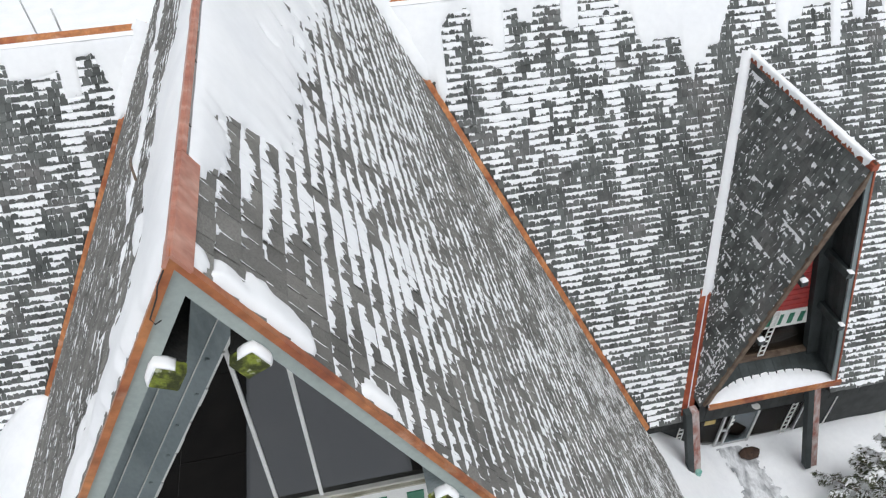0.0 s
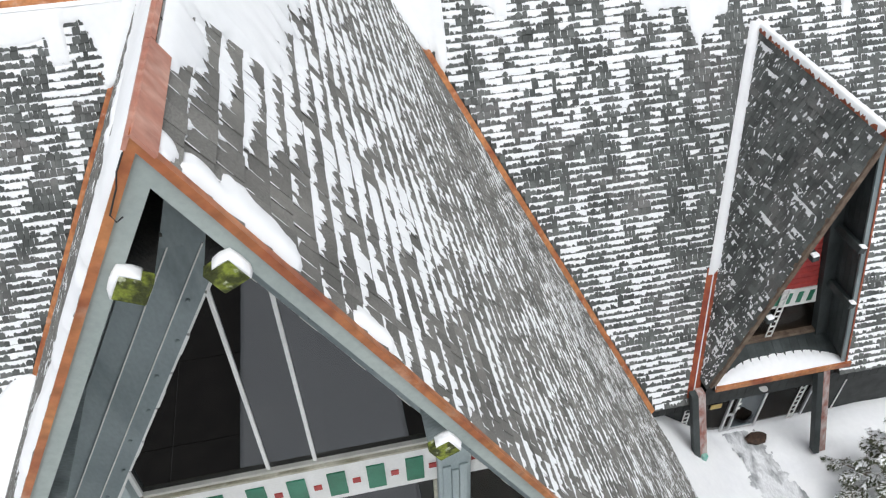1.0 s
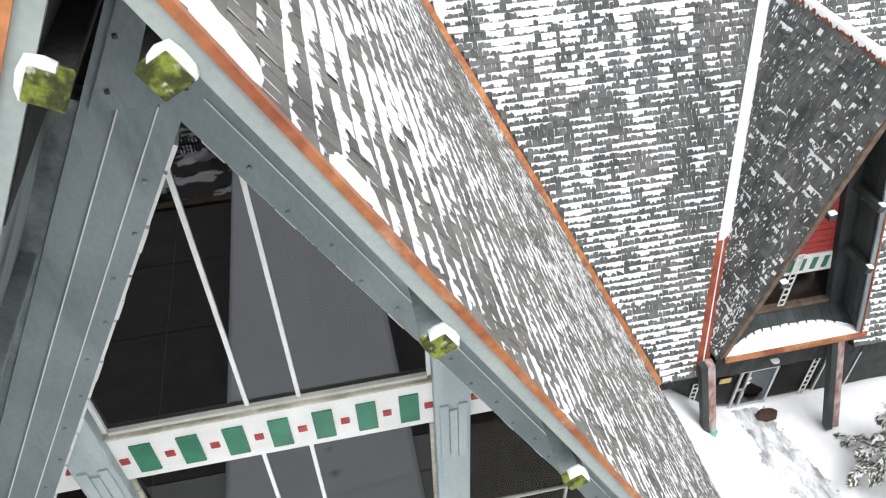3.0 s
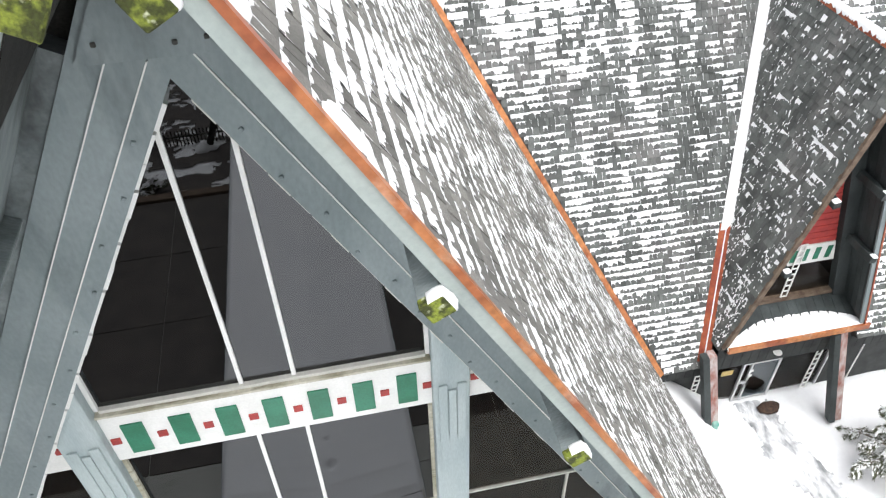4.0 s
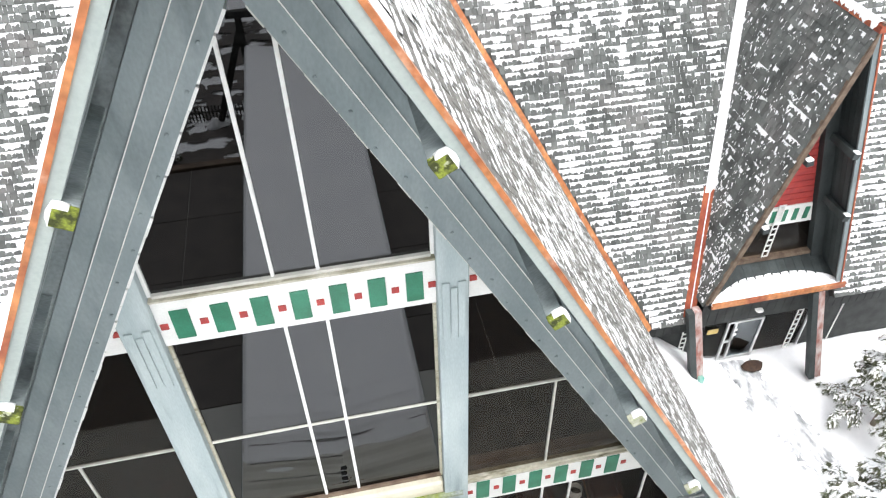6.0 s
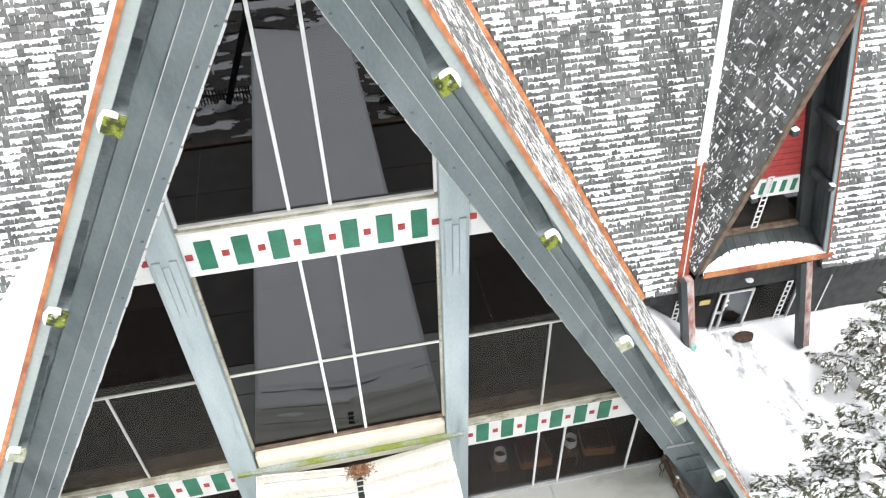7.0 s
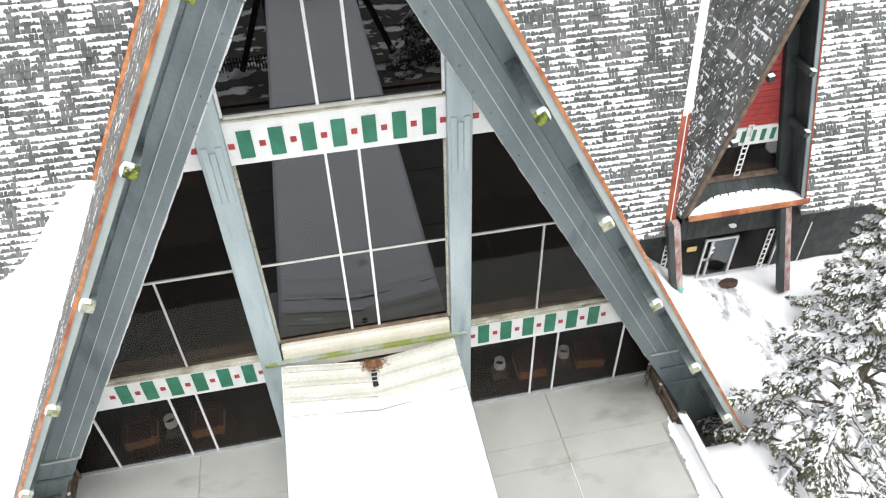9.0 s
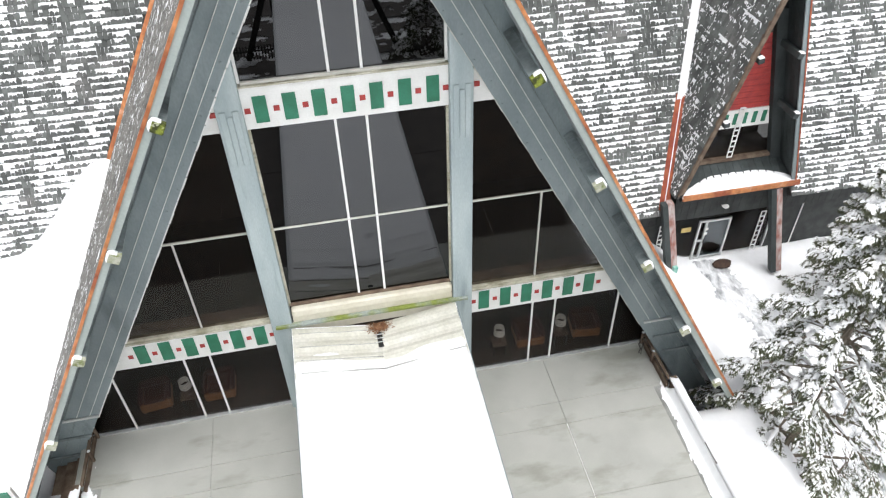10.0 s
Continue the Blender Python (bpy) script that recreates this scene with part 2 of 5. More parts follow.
def smooth_step(a, b, x):
    t = min(1.0, max(0.0, (x - a) / (b - a)))
    return t * t * (3 - 2 * t)


def fbm(x, y, z=0.0):
    return noise.noise((x, y, z)) + 0.5 * noise.noise((2.1 * x, 2.1 * y, z + 7)) + 0.25 * noise.noise((4.3 * x, 4.3 * y, z + 13))


# ---- plan ----
APEX, K, MID = 17.18, 1.772, 0.10   # gable ridge height, steepness and middle
WALL_MID = 0.025                 # middle of the glazed wall and its rafters
FRONT = -2.13                    # face of the gable's overhang
EAVE_Y, EAVE_Z, MK = 6.80, -1.22, 1.732   # long roof
RIDGE_Y = 14.24
RIDGE_Z = EAVE_Z + MK * (RIDGE_Y - EAVE_Y)
DX, DZ, DK, DY = 14.78, 9.30, 3.88, 6.65   # dormer: middle, ridge height, steepness, front
ANG = math.atan(K)
CA, SA = math.cos(ANG), math.sin(ANG)


def main_z(y):
    return EAVE_Z + MK * (y - EAVE_Y)


def main_y(z):
    return EAVE_Y + (z - EAVE_Z) / MK


def in_gable(p, s, side=1, apex=APEX, ca=CA, sa=SA, mid=MID):
    """x, z of the point s metres down the slope and p metres under the roof's surface."""
    return mid + side * (s * ca - p * sa), apex - s * sa - p * ca


def rafter(name, p1, p2, y0, y1, side, z_end, mat, parent, label="", s0=None, s1=None, mid=MID):
    """A board along the slope between the depths p1 and p2, cut plumb at the ridge."""
    a = [s0 if s0 is not None else p * SA / CA for p in (p1, p2)]
    b = [s1 if s1 is not None else (APEX - p * CA - z_end) / SA for p in (p1, p2)]
    poly = [in_gable(p, q, side, mid=mid) for p, q in ((p1, a[0]), (p2, a[1]), (p2, b[1]), (p1, b[0]))]
    return extrude_y(name, poly, y0, y1, mat, parent, label)


# ---- ground ----
def ground_z(x, y):
    near_z = -0.72 - 1.25 * smooth_step(-1.5, 4.5, y) - 0.8 * smooth_step(-3.0, -9.0, y)
    near_z -= 0.45 * smooth_step(10.8, 9.6, x) * smooth_step(-3.2, -1.6, y)
    w = smooth_step(10.1, 14.2, x)
    right = near_z * (1 - w) + (-4.6 - 0.5 * smooth_step(2, -8, y)) * w
    left = -0.6 + 0.12 * max(-2.0, min(y + 2, 11.5)) + 2.35 * smooth_step(-11.6, -8.0, x) * smooth_step(1.0, 8.5, y)
    w = smooth_step(-4, 4, x)
    h = left * (1 - w) + right * w
    back = smooth_step(12, 24, y)
    h = h * (1 - back) + (-1.5) * back
    front = smooth_step(-16, -21, y)
    h = h * (1 - front) + (-1.2 - 0.04 * min(60, abs(y + 20))) * front
    h -= 3.2 * smooth_step(8.3, 8.7, x) * smooth_step(11.6, 11.0, x) * smooth_step(-2.0, -1.6, y) * smooth_step(0.6, 0.2, y)
    h += 0.10 * fbm(x * 0.35, y * 0.35) + 0.03 * fbm(x * 1.7, y * 1.7, 4)
    h += 0.16 * max(0.0, fbm(x * 0.9, y * 0.9, 8)) * smooth_step(11, 12.5, x) * smooth_step(7.6, 6.6, y) * smooth_step(-1, 1.5, y)
    # the way dug to the entrance
    d = abs(x - 14.9 - 0.15 * (6.5 - y)) - 0.75
    if 0 < y < 7.6:
        h -= 0.22 * smooth_step(0.5, -0.1, d) * smooth_step(0, 2, y)
    terrace = -8.9 < x < 8.2 and -18.2 < y < 0.5
    inside = abs(x - MID) < (APEX - max(h, -1.0)) / K - 0.35 and -1.2 < y < 15
    under_main = y > 7.7 and y < 21 and main_z(min(y, 2 * RIDGE_Y - y)) > h + 0.3
    if terrace or inside or under_main:
        return min(h, -1.6) if x < 9 else min(h, -5.4)
    return h


xs = sorted(set([round(-26 + 0.28 * i, 3) for i in range(200)] + [-300, -200, -120, -80, -55, -40, -32, 32, 36, 42, 55, 80, 120, 200, 300]))
ys = sorted(set([round(-24 + 0.28 * i, 3) for i in range(175)] + [-300, -200, -120, -80, -60, -45, -36, -30, 27, 32, 40, 60, 90, 140, 220, 300]))
gv = [(x, y, ground_z(x, y)) for y in ys for x in xs]
nx = len(xs)
gf = [(j * nx + i, j * nx + i + 1, (j + 1) * nx + i + 1, (j + 1) * nx + i) for j in range(len(ys) - 1) for i in range(nx - 1)]
tagged(link("ground", gv, gf, SNOW, smooth=True), "deep white snow over sloping ground round the building", "ground", kind="structure")

# ---- terrace ----
terrace = empty("terrace", "pale grey concrete terrace slabs in front of the gable", "terrace", kind="structure")
xcuts = [-8.35, -4.85, -1.2, 1.2, 4.83, 7.95]
ycuts = [-0.02, -1.62, -2.35, -4.6, -5.75, -8.0, -11.4, -14.8, -18.0]
for i in range(5):
    for j in range(8):
        box("slab", (xcuts[i] + 0.012, ycuts[j + 1] + 0.012, -0.5), (xcuts[i + 1] - 0.012, ycuts[j] - 0.012, 0.0), CONCRETE if j < 4 else PAVING, terrace, bevel=0.012)
for y0, y1 in ((-18.0, -14.82), (-14.78, -11.42), (-11.38, -8.02), (-7.98, -5.77), (-5.73, -4.62), (-4.58, -2.37)):
    box("sealant", (4.821, y0, -0.03), (4.839, y1, 0.004), WHITE, terrace, "white joint sealant", bevel=0.002)
box("footing", (-8.4, -18.05, -1.6), (8.0, 0.0, -0.03), CONCRETE, terrace)

# ---- gable roof ----
gable_roof = empty("gable_roof", "steep A-frame roof of dark weathered shingles with copper edges and patchy snow", "roof", kind="structure")
for side in (1, -1):
    # deck slab, its far edge following the valley
    z_low = -2.7 if side == 1 else -1.4
    s_low = (APEX - z_low) / SA
    verts = []
    for p in (0.05, 0.19):
        for s, y in ((p * SA / CA, None), (s_low, None)):
            x, z = in_gable(p, s, side)
            verts += [(x, FRONT + 0.06, z), (x, max(main_y(z), 0.5) if s > 1 else 14.6, z)]
    link("deck", verts, [(0, 1, 3, 2), (4, 6, 7, 5), (0, 2, 6, 4), (1, 5, 7, 3), (2, 3, 7, 6), (0, 4, 5, 1)], DECK, gable_roof)
    rafter("soffit_board", 0.192, 0.205, FRONT + 0.08, 0.0, side, -0.9, SOFFIT, gable_roof, "dark grey-green painted soffit", s0=2.3)
    rafter("shaded_soffit_board", 0.192, 0.205, FRONT + 0.08, 0.0, side, 0, SHADEBOARD, gable_roof, "top soffit board, near black with the overhang's shade in its colour", s1=2.29)
    rafter("barge_board", 0.045, 0.195, FRONT, FRONT + 0.075, side, -0.75, FASCIA, gable_roof, "pale green painted barge board")
    rafter("copper_edge", -0.010, 0.056, FRONT - 0.03, FRONT + 0.04, side, -0.72, COPPER, gable_roof, "bright copper drip edge")
rc = empty("ridge_cap", "copper ridge cap over the gable, snow beside it", "ridge cap", kind="structure")
for side in (1, -1):
    verts = []
    for s in (-0.01, 0.19 if side == 1 else 0.10):
        for p in (0.0, -0.028):
            x, z = in_gable(p, s, side)
            verts += [(x, FRONT - 0.04, z), (x, -0.92, z)]
    link("front_cap", verts, [(0, 1, 5, 4), (2, 6, 7, 3), (0, 4, 6, 2), (1, 3, 7, 5), (4, 5, 7, 6), (0, 2, 3, 1)], CAPCOPPER, rc)
    verts = []
    for s in (-0.01, 0.035 if side == 1 else 0.10):
        for p in (0.0, -0.03):
            x, z = in_gable(p, s, side)
            verts += [(x, -0.91, z), (x, 14.3, z)]
    link("cap", verts, [(0, 1, 5, 4), (2, 6, 7, 3), (0, 4, 6, 2), (1, 3, 7, 5), (4, 5, 7, 6), (0, 2, 3, 1)], CAPCOPPER, rc)

# ---- long roof ----
long_roof = empty("long_roof", "long steep roof of dark shingles, banded with snow, behind the gable", "roof", kind="structure")
X0, X1 = -26.0, 30.0


def slab_poly(name, pts, normal, thick, mat, parent):
    """A flat outline in space with a thickness behind it."""
    n = Vector(normal).normalized() * thick
    k = len(pts)
    verts = [Vector(p) for p in pts] + [Vector(p) - n for p in pts]
    bm = bmesh.new()
    vs = [bm.verts.new(v) for v in verts]
    bm.faces.new(vs[:k])
    bm.faces.new(vs[:k - 1:-1])
    for i in range(k):
        bm.faces.new((vs[i], vs[i + k], vs[(i + 1) % k + k], vs[(i + 1) % k]))
    return part(name, bm, mat, parent)


MN = (0, -MK, 1)
xv_low, xv_top = (APEX - 0.1 - EAVE_Z) / K, (APEX - 0.1 - RIDGE_Z) / K
dv_low = (DZ - EAVE_Z) / DK
slab_poly("deck", [(xv_low - 0.3, EAVE_Y, EAVE_Z), (DX - dv_low, EAVE_Y, EAVE_Z), (DX, main_y(DZ), DZ), (DX, RIDGE_Y, RIDGE_Z), (xv_top - 0.3, RIDGE_Y, RIDGE_Z)], MN, 0.25, DECK, long_roof)
slab_poly("deck", [(DX + dv_low, EAVE_Y, EAVE_Z), (X1, EAVE_Y, EAVE_Z), (X1, RIDGE_Y, RIDGE_Z), (DX, RIDGE_Y, RIDGE_Z), (DX, main_y(DZ), DZ)], MN, 0.25, DECK, long_roof)
slab_poly("deck", [(X0, EAVE_Y, EAVE_Z), (-xv_low + 0.3, EAVE_Y, EAVE_Z), (-xv_top + 0.3, RIDGE_Y, RIDGE_Z), (X0, RIDGE_Y, RIDGE_Z)], MN, 0.25, DECK, long_roof)
slab_poly("back_deck", [(X0, RIDGE_Y, RIDGE_Z), (X0, 2 * RIDGE_Y - EAVE_Y, EAVE_Z), (X1, 2 * RIDGE_Y - EAVE_Y, EAVE_Z), (X1, RIDGE_Y, RIDGE_Z)], (0, MK, 1), 0.25, SNOW, long_roof)
for a, b in ((X0, -xv_top), (xv_top, X1)):
    extr = [(RIDGE_Y - 0.09, RIDGE_Z - 0.05), (RIDGE_Y, RIDGE_Z + 0.10), (RIDGE_Y + 0.09, RIDGE_Z - 0.05)]
    verts = [(a, y, z) for y, z in extr] + [(b, y, z) for y, z in extr]
    link("copper_ridge", verts, [(0, 1, 2), (3, 5, 4), (0, 3, 4, 1), (1, 4, 5, 2), (0, 2, 5, 3)], COPPER, long_roof, "bright copper ridge strip")

# valleys between gable and long roof
for side in (1, -1):
    top, low = Vector((MID + side * xv_top, RIDGE_Y, RIDGE_Z)), Vector((MID + side * xv_low, EAVE_Y, EAVE_Z))
    bm = bmesh.new()
    up = Vector((0, -MK, 1)).normalized()
    up2 = Vector((side * K, 0, 1)).normalized()
    d1 = (low - top).normalized().cross(up) * (1 if side == 1 else -1)
    d1 = d1 if d1.x * side > 0 else -d1
    d2 = (low - top).normalized().cross(up2)
    d2 = d2 if d2.y < 0 else -d2
    nseg, wide = 9, 0.20 if side == 1 else 0.17
    for q in range(nseg):
        a, b = top.lerp(low, q / nseg), top.lerp(low, (q + 1) / nseg + 0.004)
        vs = [bm.verts.new(v) for v in (a + up * 0.11 + d1 * 0.02, b + up * 0.125 + d1 * 0.02, b + d1 * wide + up * 0.06, a + d1 * wide + up * 0.05,
                                        a + d2 * 0.10 + up2 * 0.05, b + d2 * 0.10 + up2 * 0.055)]
        bm.faces.new((vs[0], vs[1], vs[2], vs[3]))
        bm.faces.new((vs[4], vs[5], vs[1], vs[0]))
    tagged(part("valley_flashing", bm, COPPER), "copper valley flashing where the two roofs meet", "flashing", kind="structure")

# ---- glazed gable wall ----
wall_south = empty("wall_south", "glazed A-frame gable wall with grey-green posts and painted bands", "wall", kind="structure")
FOOT_Z = {1: -3.6, -1: -1.6}
for side in (1, -1):
    pa, pb = (0.65, 0.93) if side == 1 else (0.74, 1.03)
    rafter("rafter_plank", 0.46, pa - 0.004, -0.36, 0.12, side, FOOT_Z[side], PAINT, wall_south, mid=WALL_MID)
    rafter("rafter_plank", pa + 0.004, pb - 0.004, -0.37, 0.12, side, FOOT_Z[side], PAINT, wall_south, mid=WALL_MID)
    rafter("rafter_plank", pb + 0.004, 1.235, -0.36, 0.12, side, FOOT_Z[side], PAINT, wall_south, mid=WALL_MID)
    rafter("infill_board", 0.14 if side == 1 else 0.21, 0.455, -0.335, 0.10, side, -0.95, PAINT if side == 1 else SOFFIT, wall_south, s0=2.3, mid=WALL_MID)
    rafter("infill_board", 0.14 if side == 1 else 0.21, 0.455, -0.10, 0.10, side, 0, SHADEBOARD, wall_south, "top infill board, near black with the overhang's shade in its colour", s1=2.29, mid=WALL_MID)
    for p in (pa, pb):
        rafter("cable", p - 0.007, p + 0.007, -0.385, -0.368, side, 1.4, WHITE, wall_south, "thin white cable", s0=2.1, mid=WALL_MID)
    for q in range(46):
        sa = 2.45 + 0.33 * q
        rafter("glazing_stop", 1.237, (1.268 if side == -1 else 1.249) + 0.010 * (q % 3 == 0), -0.34, -0.04, side, 0.0, WHITE if side == -1 else BARS, wall_south, "white notched glazing strip", s0=sa, s1=sa + 0.29 + 0.03 * (q % 2), mid=WALL_MID)
    for q in range(22):
        sd, pd = 2.9 + 0.62 * q, 1.17 if q % 2 else 1.11
        bx, bz = in_gable(pd, sd, side, mid=WALL_MID)
        turn = Matrix.Translation((bx, -0.365, bz)) @ pose(0, 0, 0, 0, side * math.degrees(ANG), 0)
        if bz > 0.6:
            box("bolt", (-0.022, -0.016, -0.022), (0.022, 0.01, 0.022), PAINT, wall_south, bevel=0.008, m=turn)
    xa, xb = (2.10, 2.60) if side == 1 else (-2.62, -2.10)
    box("post", (xa, -0.20, -0.02), (xb, 0.12, 10.9), POSTPAINT, wall_south, "pale blue-grey timber post", bevel=0.012)
    for q, (da, db, za, zb) in enumerate(((0.06, 0.19, 8.42, 9.72), (0.20, 0.31, 8.54, 9.60), (0.32, 0.45, 8.42, 9.72))):
        box("splice_plate", (xa + da, -0.235, za), (xa + db, -0.20, zb), POSTPAINT, wall_south, bevel=0.008)
# gusset at the top
extrude_y("gusset_plate", [in_gable(0.47, 0.47 * SA / CA, 1), in_gable(0.47, (APEX - 0.47 * CA - 14.88) / SA, 1), in_gable(0.47, (APEX - 0.47 * CA - 14.88) / SA, -1)], -0.41, -0.372, PAINT, wall_south, "bolted grey plate at the top")
for gx, gz in ((-0.35, 15.5), (0.0, 15.9), (-0.55, 15.05), (0.05, 15.0), (0.3, 15.02), (0.55, 15.4), (0.75, 15.05), (-0.1, 15.45)):
    box("bolt", (MID + gx - 0.02, -0.43, gz - 0.02), (MID + gx + 0.02, -0.405, gz + 0.02), DARKWOOD, wall_south, bevel=0.006)

INNER = 1.235


def inner_x(z):
    """Half width of the glazed opening at the height z."""
    return (APEX - INNER / CA - z) / K + 0.04


def clipped(name, z0, z1, xa, y0, y1, side, mat, label=""):
    """A board from xa out to the rafter, its outer end cut along the slope."""
    xo0, xo1 = inner_x(z0) + 0.05, inner_x(z1) + 0.05
    return extrude_y(name, [(side * xa, z0), (side * xo0, z0), (side * xo1, z1), (side * xa, z1)], y0, y1, mat, wall_south, label)


def green(x, z0, z1, w):
    box("green_panel", (x - w / 2, -0.085, z0), (x + w / 2, -0.058, z1), GREEN, wall_south, "green painted panel", bevel=0.004)


def red(x, z, w=0.118):
    box("red_square", (x - w / 2, -0.08, z - w / 2), (x + w / 2, -0.058, z + w / 2), RED, wall_south, "small red square", bevel=0.003)


def pane(xa, xb, z0, z1, mat, side=1):
    """One sheet of glass, cut along the two slopes where it reaches them."""
    poly = [(xa, z0), (xb, z0), (xb, z1), (xa, z1)]
    for s in (1, -1):
        out = []
        for (x, z), (x2, z2) in zip(poly, poly[1:] + poly[:1]):
            d, d2 = inner_x(z) + 0.05 - s * x, inner_x(z2) + 0.05 - s * x2
            if d >= 0:
                out.append((x, z))
            if (d >= 0) != (d2 >= 0):
                t = d / (d - d2)
                out.append((x + t * (x2 - x), z + t * (z2 - z)))
        poly = out
    if len(poly) > 2:
        extrude_y("pane", [(side * x, z) for x, z in poly], 0.024, 0.034, mat, wall_south, "dark reflecting window pane").visible_shadow = False


# upper band
box("band", (-2.10, -0.06, 9.17), (2.10, 0.10, 10.12), WHITE, wall_south, "white painted band board", bevel=0.004)
for i in range(7):
    green(-1.745 + 0.585 * i, 9.31, 9.91, 0.27)
for i in range(8):
    red(-2.01 + 0.578 * i, 9.60)
for side in (1, -1):
    clipped("band", 9.17, 9.95, 2.60, -0.06, 0.10, side, WHITE, "white painted band board")
    red(side * 2.70, 9.60)
    # lower bands
    clipped("band", 2.60, 3.46, 2.60, -0.06, 0.10, side, WHITE, "white painted band board")
    for i in range(6):
        green(side * (2.965 + 0.592 * i), 2.72, 3.38, 0.29)
    for i in range(7):
        red(side * (2.68 + 0.588 * i), 3.03)
    clipped("sill", 3.465, 3.515, 2.60, -0.10, 0.12, side, DIRTY, "weathered cream sill")
    clipped("sill_rail", 3.517, 3.58, 2.60, -0.045, 0.12, side, DIRTY, "cream bottom rail of the window")
    clipped("rail", 6.405, 6.445, 2.60, -0.012, 0.05, side, BARS, "white glazing bar")
    clipped("rail", -0.02, 0.06, 2.60, -0.05, 0.05, side, METAL, "grey metal sill rail")
    box("mullion", (side * 4.345 + 0.02 - 0.021, -0.01, 3.6), (side * 4.345 + 0.02 + 0.021, 0.05, 6.403), BARS, wall_south, "white glazing bar", bevel=0.004)
    for x in (4.38, 5.04, 6.92):
        box("mullion", (side * x - 0.024, -0.03, 0.06), (side * x + 0.024, 0.02, 2.6), WHITE, wall_south, "white glazing bar", bevel=0.004)
    # jambs beside the posts
    box("jamb", (side * 2.07 - 0.028, -0.03, 3.9), (side * 2.07 + 0.028, 0.05, 9.17), DIRTY, wall_south, bevel=0.004)
    box("jamb", (side * 2.07 - 0.028, -0.03, 10.2), (side * 2.07 + 0.028, 0.05, 11.1), WHITE, wall_south, bevel=0.004)
    for z0, z1, cuts in ((0.06, 2.6, (2.6, 4.38, 5.04, 6.92, 9.9)), (3.58, 6.42, (2.6, 4.34, 9.0)), (6.43, 9.17, (2.6, 9.0))):
        for xa, xb in zip(cuts, cuts[1:]):
            pane(xa + 0.004, xb - 0.004, z0, z1, GLASS_SIDE if z0 < 1 else GLASS_UPPER, side)
box("sill", (-2.10, -0.10, 10.125), (2.10, 0.12, 10.165), DIRTY, wall_south, "weathered cream sill")
box("sill_rail", (-2.04, -0.045, 10.167), (2.04, 0.12, 10.225), BARS, wall_south, "cream bottom rail of the window")
box("rail", (-2.05, -0.012, 6.405), (2.05, 0.05, 6.445), BARS, wall_south, "white glazing bar", bevel=0.004)
for x in (-0.31, 0.35):
    box("mullion", (x - 0.028, -0.01, 3.9), (x + 0.028, 0.06, 9.17), WHITE, wall_south, "white glazing bar", bevel=0.004)
    box("mullion", (x - 0.028, -0.01, 10.2), (x + 0.028, 0.06, 14.0), WHITE, wall_south, "white glazing bar", bevel=0.004)
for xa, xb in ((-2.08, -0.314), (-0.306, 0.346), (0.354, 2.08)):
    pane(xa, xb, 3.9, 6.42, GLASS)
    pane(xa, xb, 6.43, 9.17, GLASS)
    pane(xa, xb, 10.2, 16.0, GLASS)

box("lower_rail", (-2.06, -0.045, 3.9), (2.06, 0.02, 3.99), BROWNWOOD, wall_south, "dark weathered lower window rail", bevel=0.008)

# purlins with mossy ends, along both slopes
for side in (1, -1):
    for i in range(7):
        sag = (0.29, 0.325, 0.375, 0.365, 0.34, 0.32, 0.27)[i] if side == 1 else (0.28, 0.25, 0.235, 0.22, 0.19, 0.18, 0.17)[i]
        x, z = in_gable(sag, 1.13 + (3.01 if side == 1 else 3.06) * i, side)
        m = Matrix.Translation((x, 0, z)) @ pose(0, 0, 0, 0, side * math.degrees(ANG), 0)
        w = 0.110
        # the topmost purlin also has the overhang's shade in its near-black colour
        purlin = box("purlin", (-w, FRONT, -w), (w, 0.0, w), SHADEBOARD if i == 0 else SOFFIT, gable_roof, "timber purlin under the overhang", bevel=0.01, m=m)
        box("mossy_end", (-w - 0.005, FRONT - 0.115, -w - 0.005), (w + 0.005, FRONT - 0.004, w + 0.005), MOSS if i < 3 else PALEMOSS, purlin, "green mossy purlin end" if i < 3 else "pale weathered purlin end", bevel=0.012, m=m)
        # cap of snow over the two upper faces
        bm = bmesh.new()
        rnd = random.Random(70 + i * 2 + side)
        rings = []
        outline = [(-w - 0.016, -0.02), (-w - 0.034, 0.4 * w), (-w * 1.1, w + 0.028), (-0.3 * w, w + 0.046), (w * 0.6, w + 0.038), (w + 0.008, w + 0.014), (w + 0.006, w - 0.01), (-w, w - 0.01), (-w - 0.004, -0.03)]
        for q in range(6):
            y = FRONT - 0.108 + 0.024 * q
            f = (0.45, 0.95, 1.1, 1.0, 0.9, 0.5)[q] * rnd.uniform(0.85, 1.15)
            ring = []
            for ox, oz in outline:
                ex, ez = max(0.0, abs(ox) - w), max(0.0, oz - w)
                ring.append(bm.verts.new((math.copysign(min(abs(ox), w) + ex * f, ox) * side, y, min(oz, w) + ez * f * rnd.uniform(0.85, 1.15))))
            rings.append(ring)
        k = len(outline)
        for a, b in zip(rings, rings[1:]):
            for q in range(k):
                bm.faces.new((a[q], a[(q + 1) % k], b[(q + 1) % k], b[q]))
        bm.faces.new(rings[0])
        bm.faces.new(rings[-1])
        bmesh.ops.transform(bm, matrix=m, verts=bm.verts)
        tagged(part("snow_lump", bm, SNOW, smooth=True), "small cap of snow on a purlin end", "snow", "snow caps on the purlin ends")

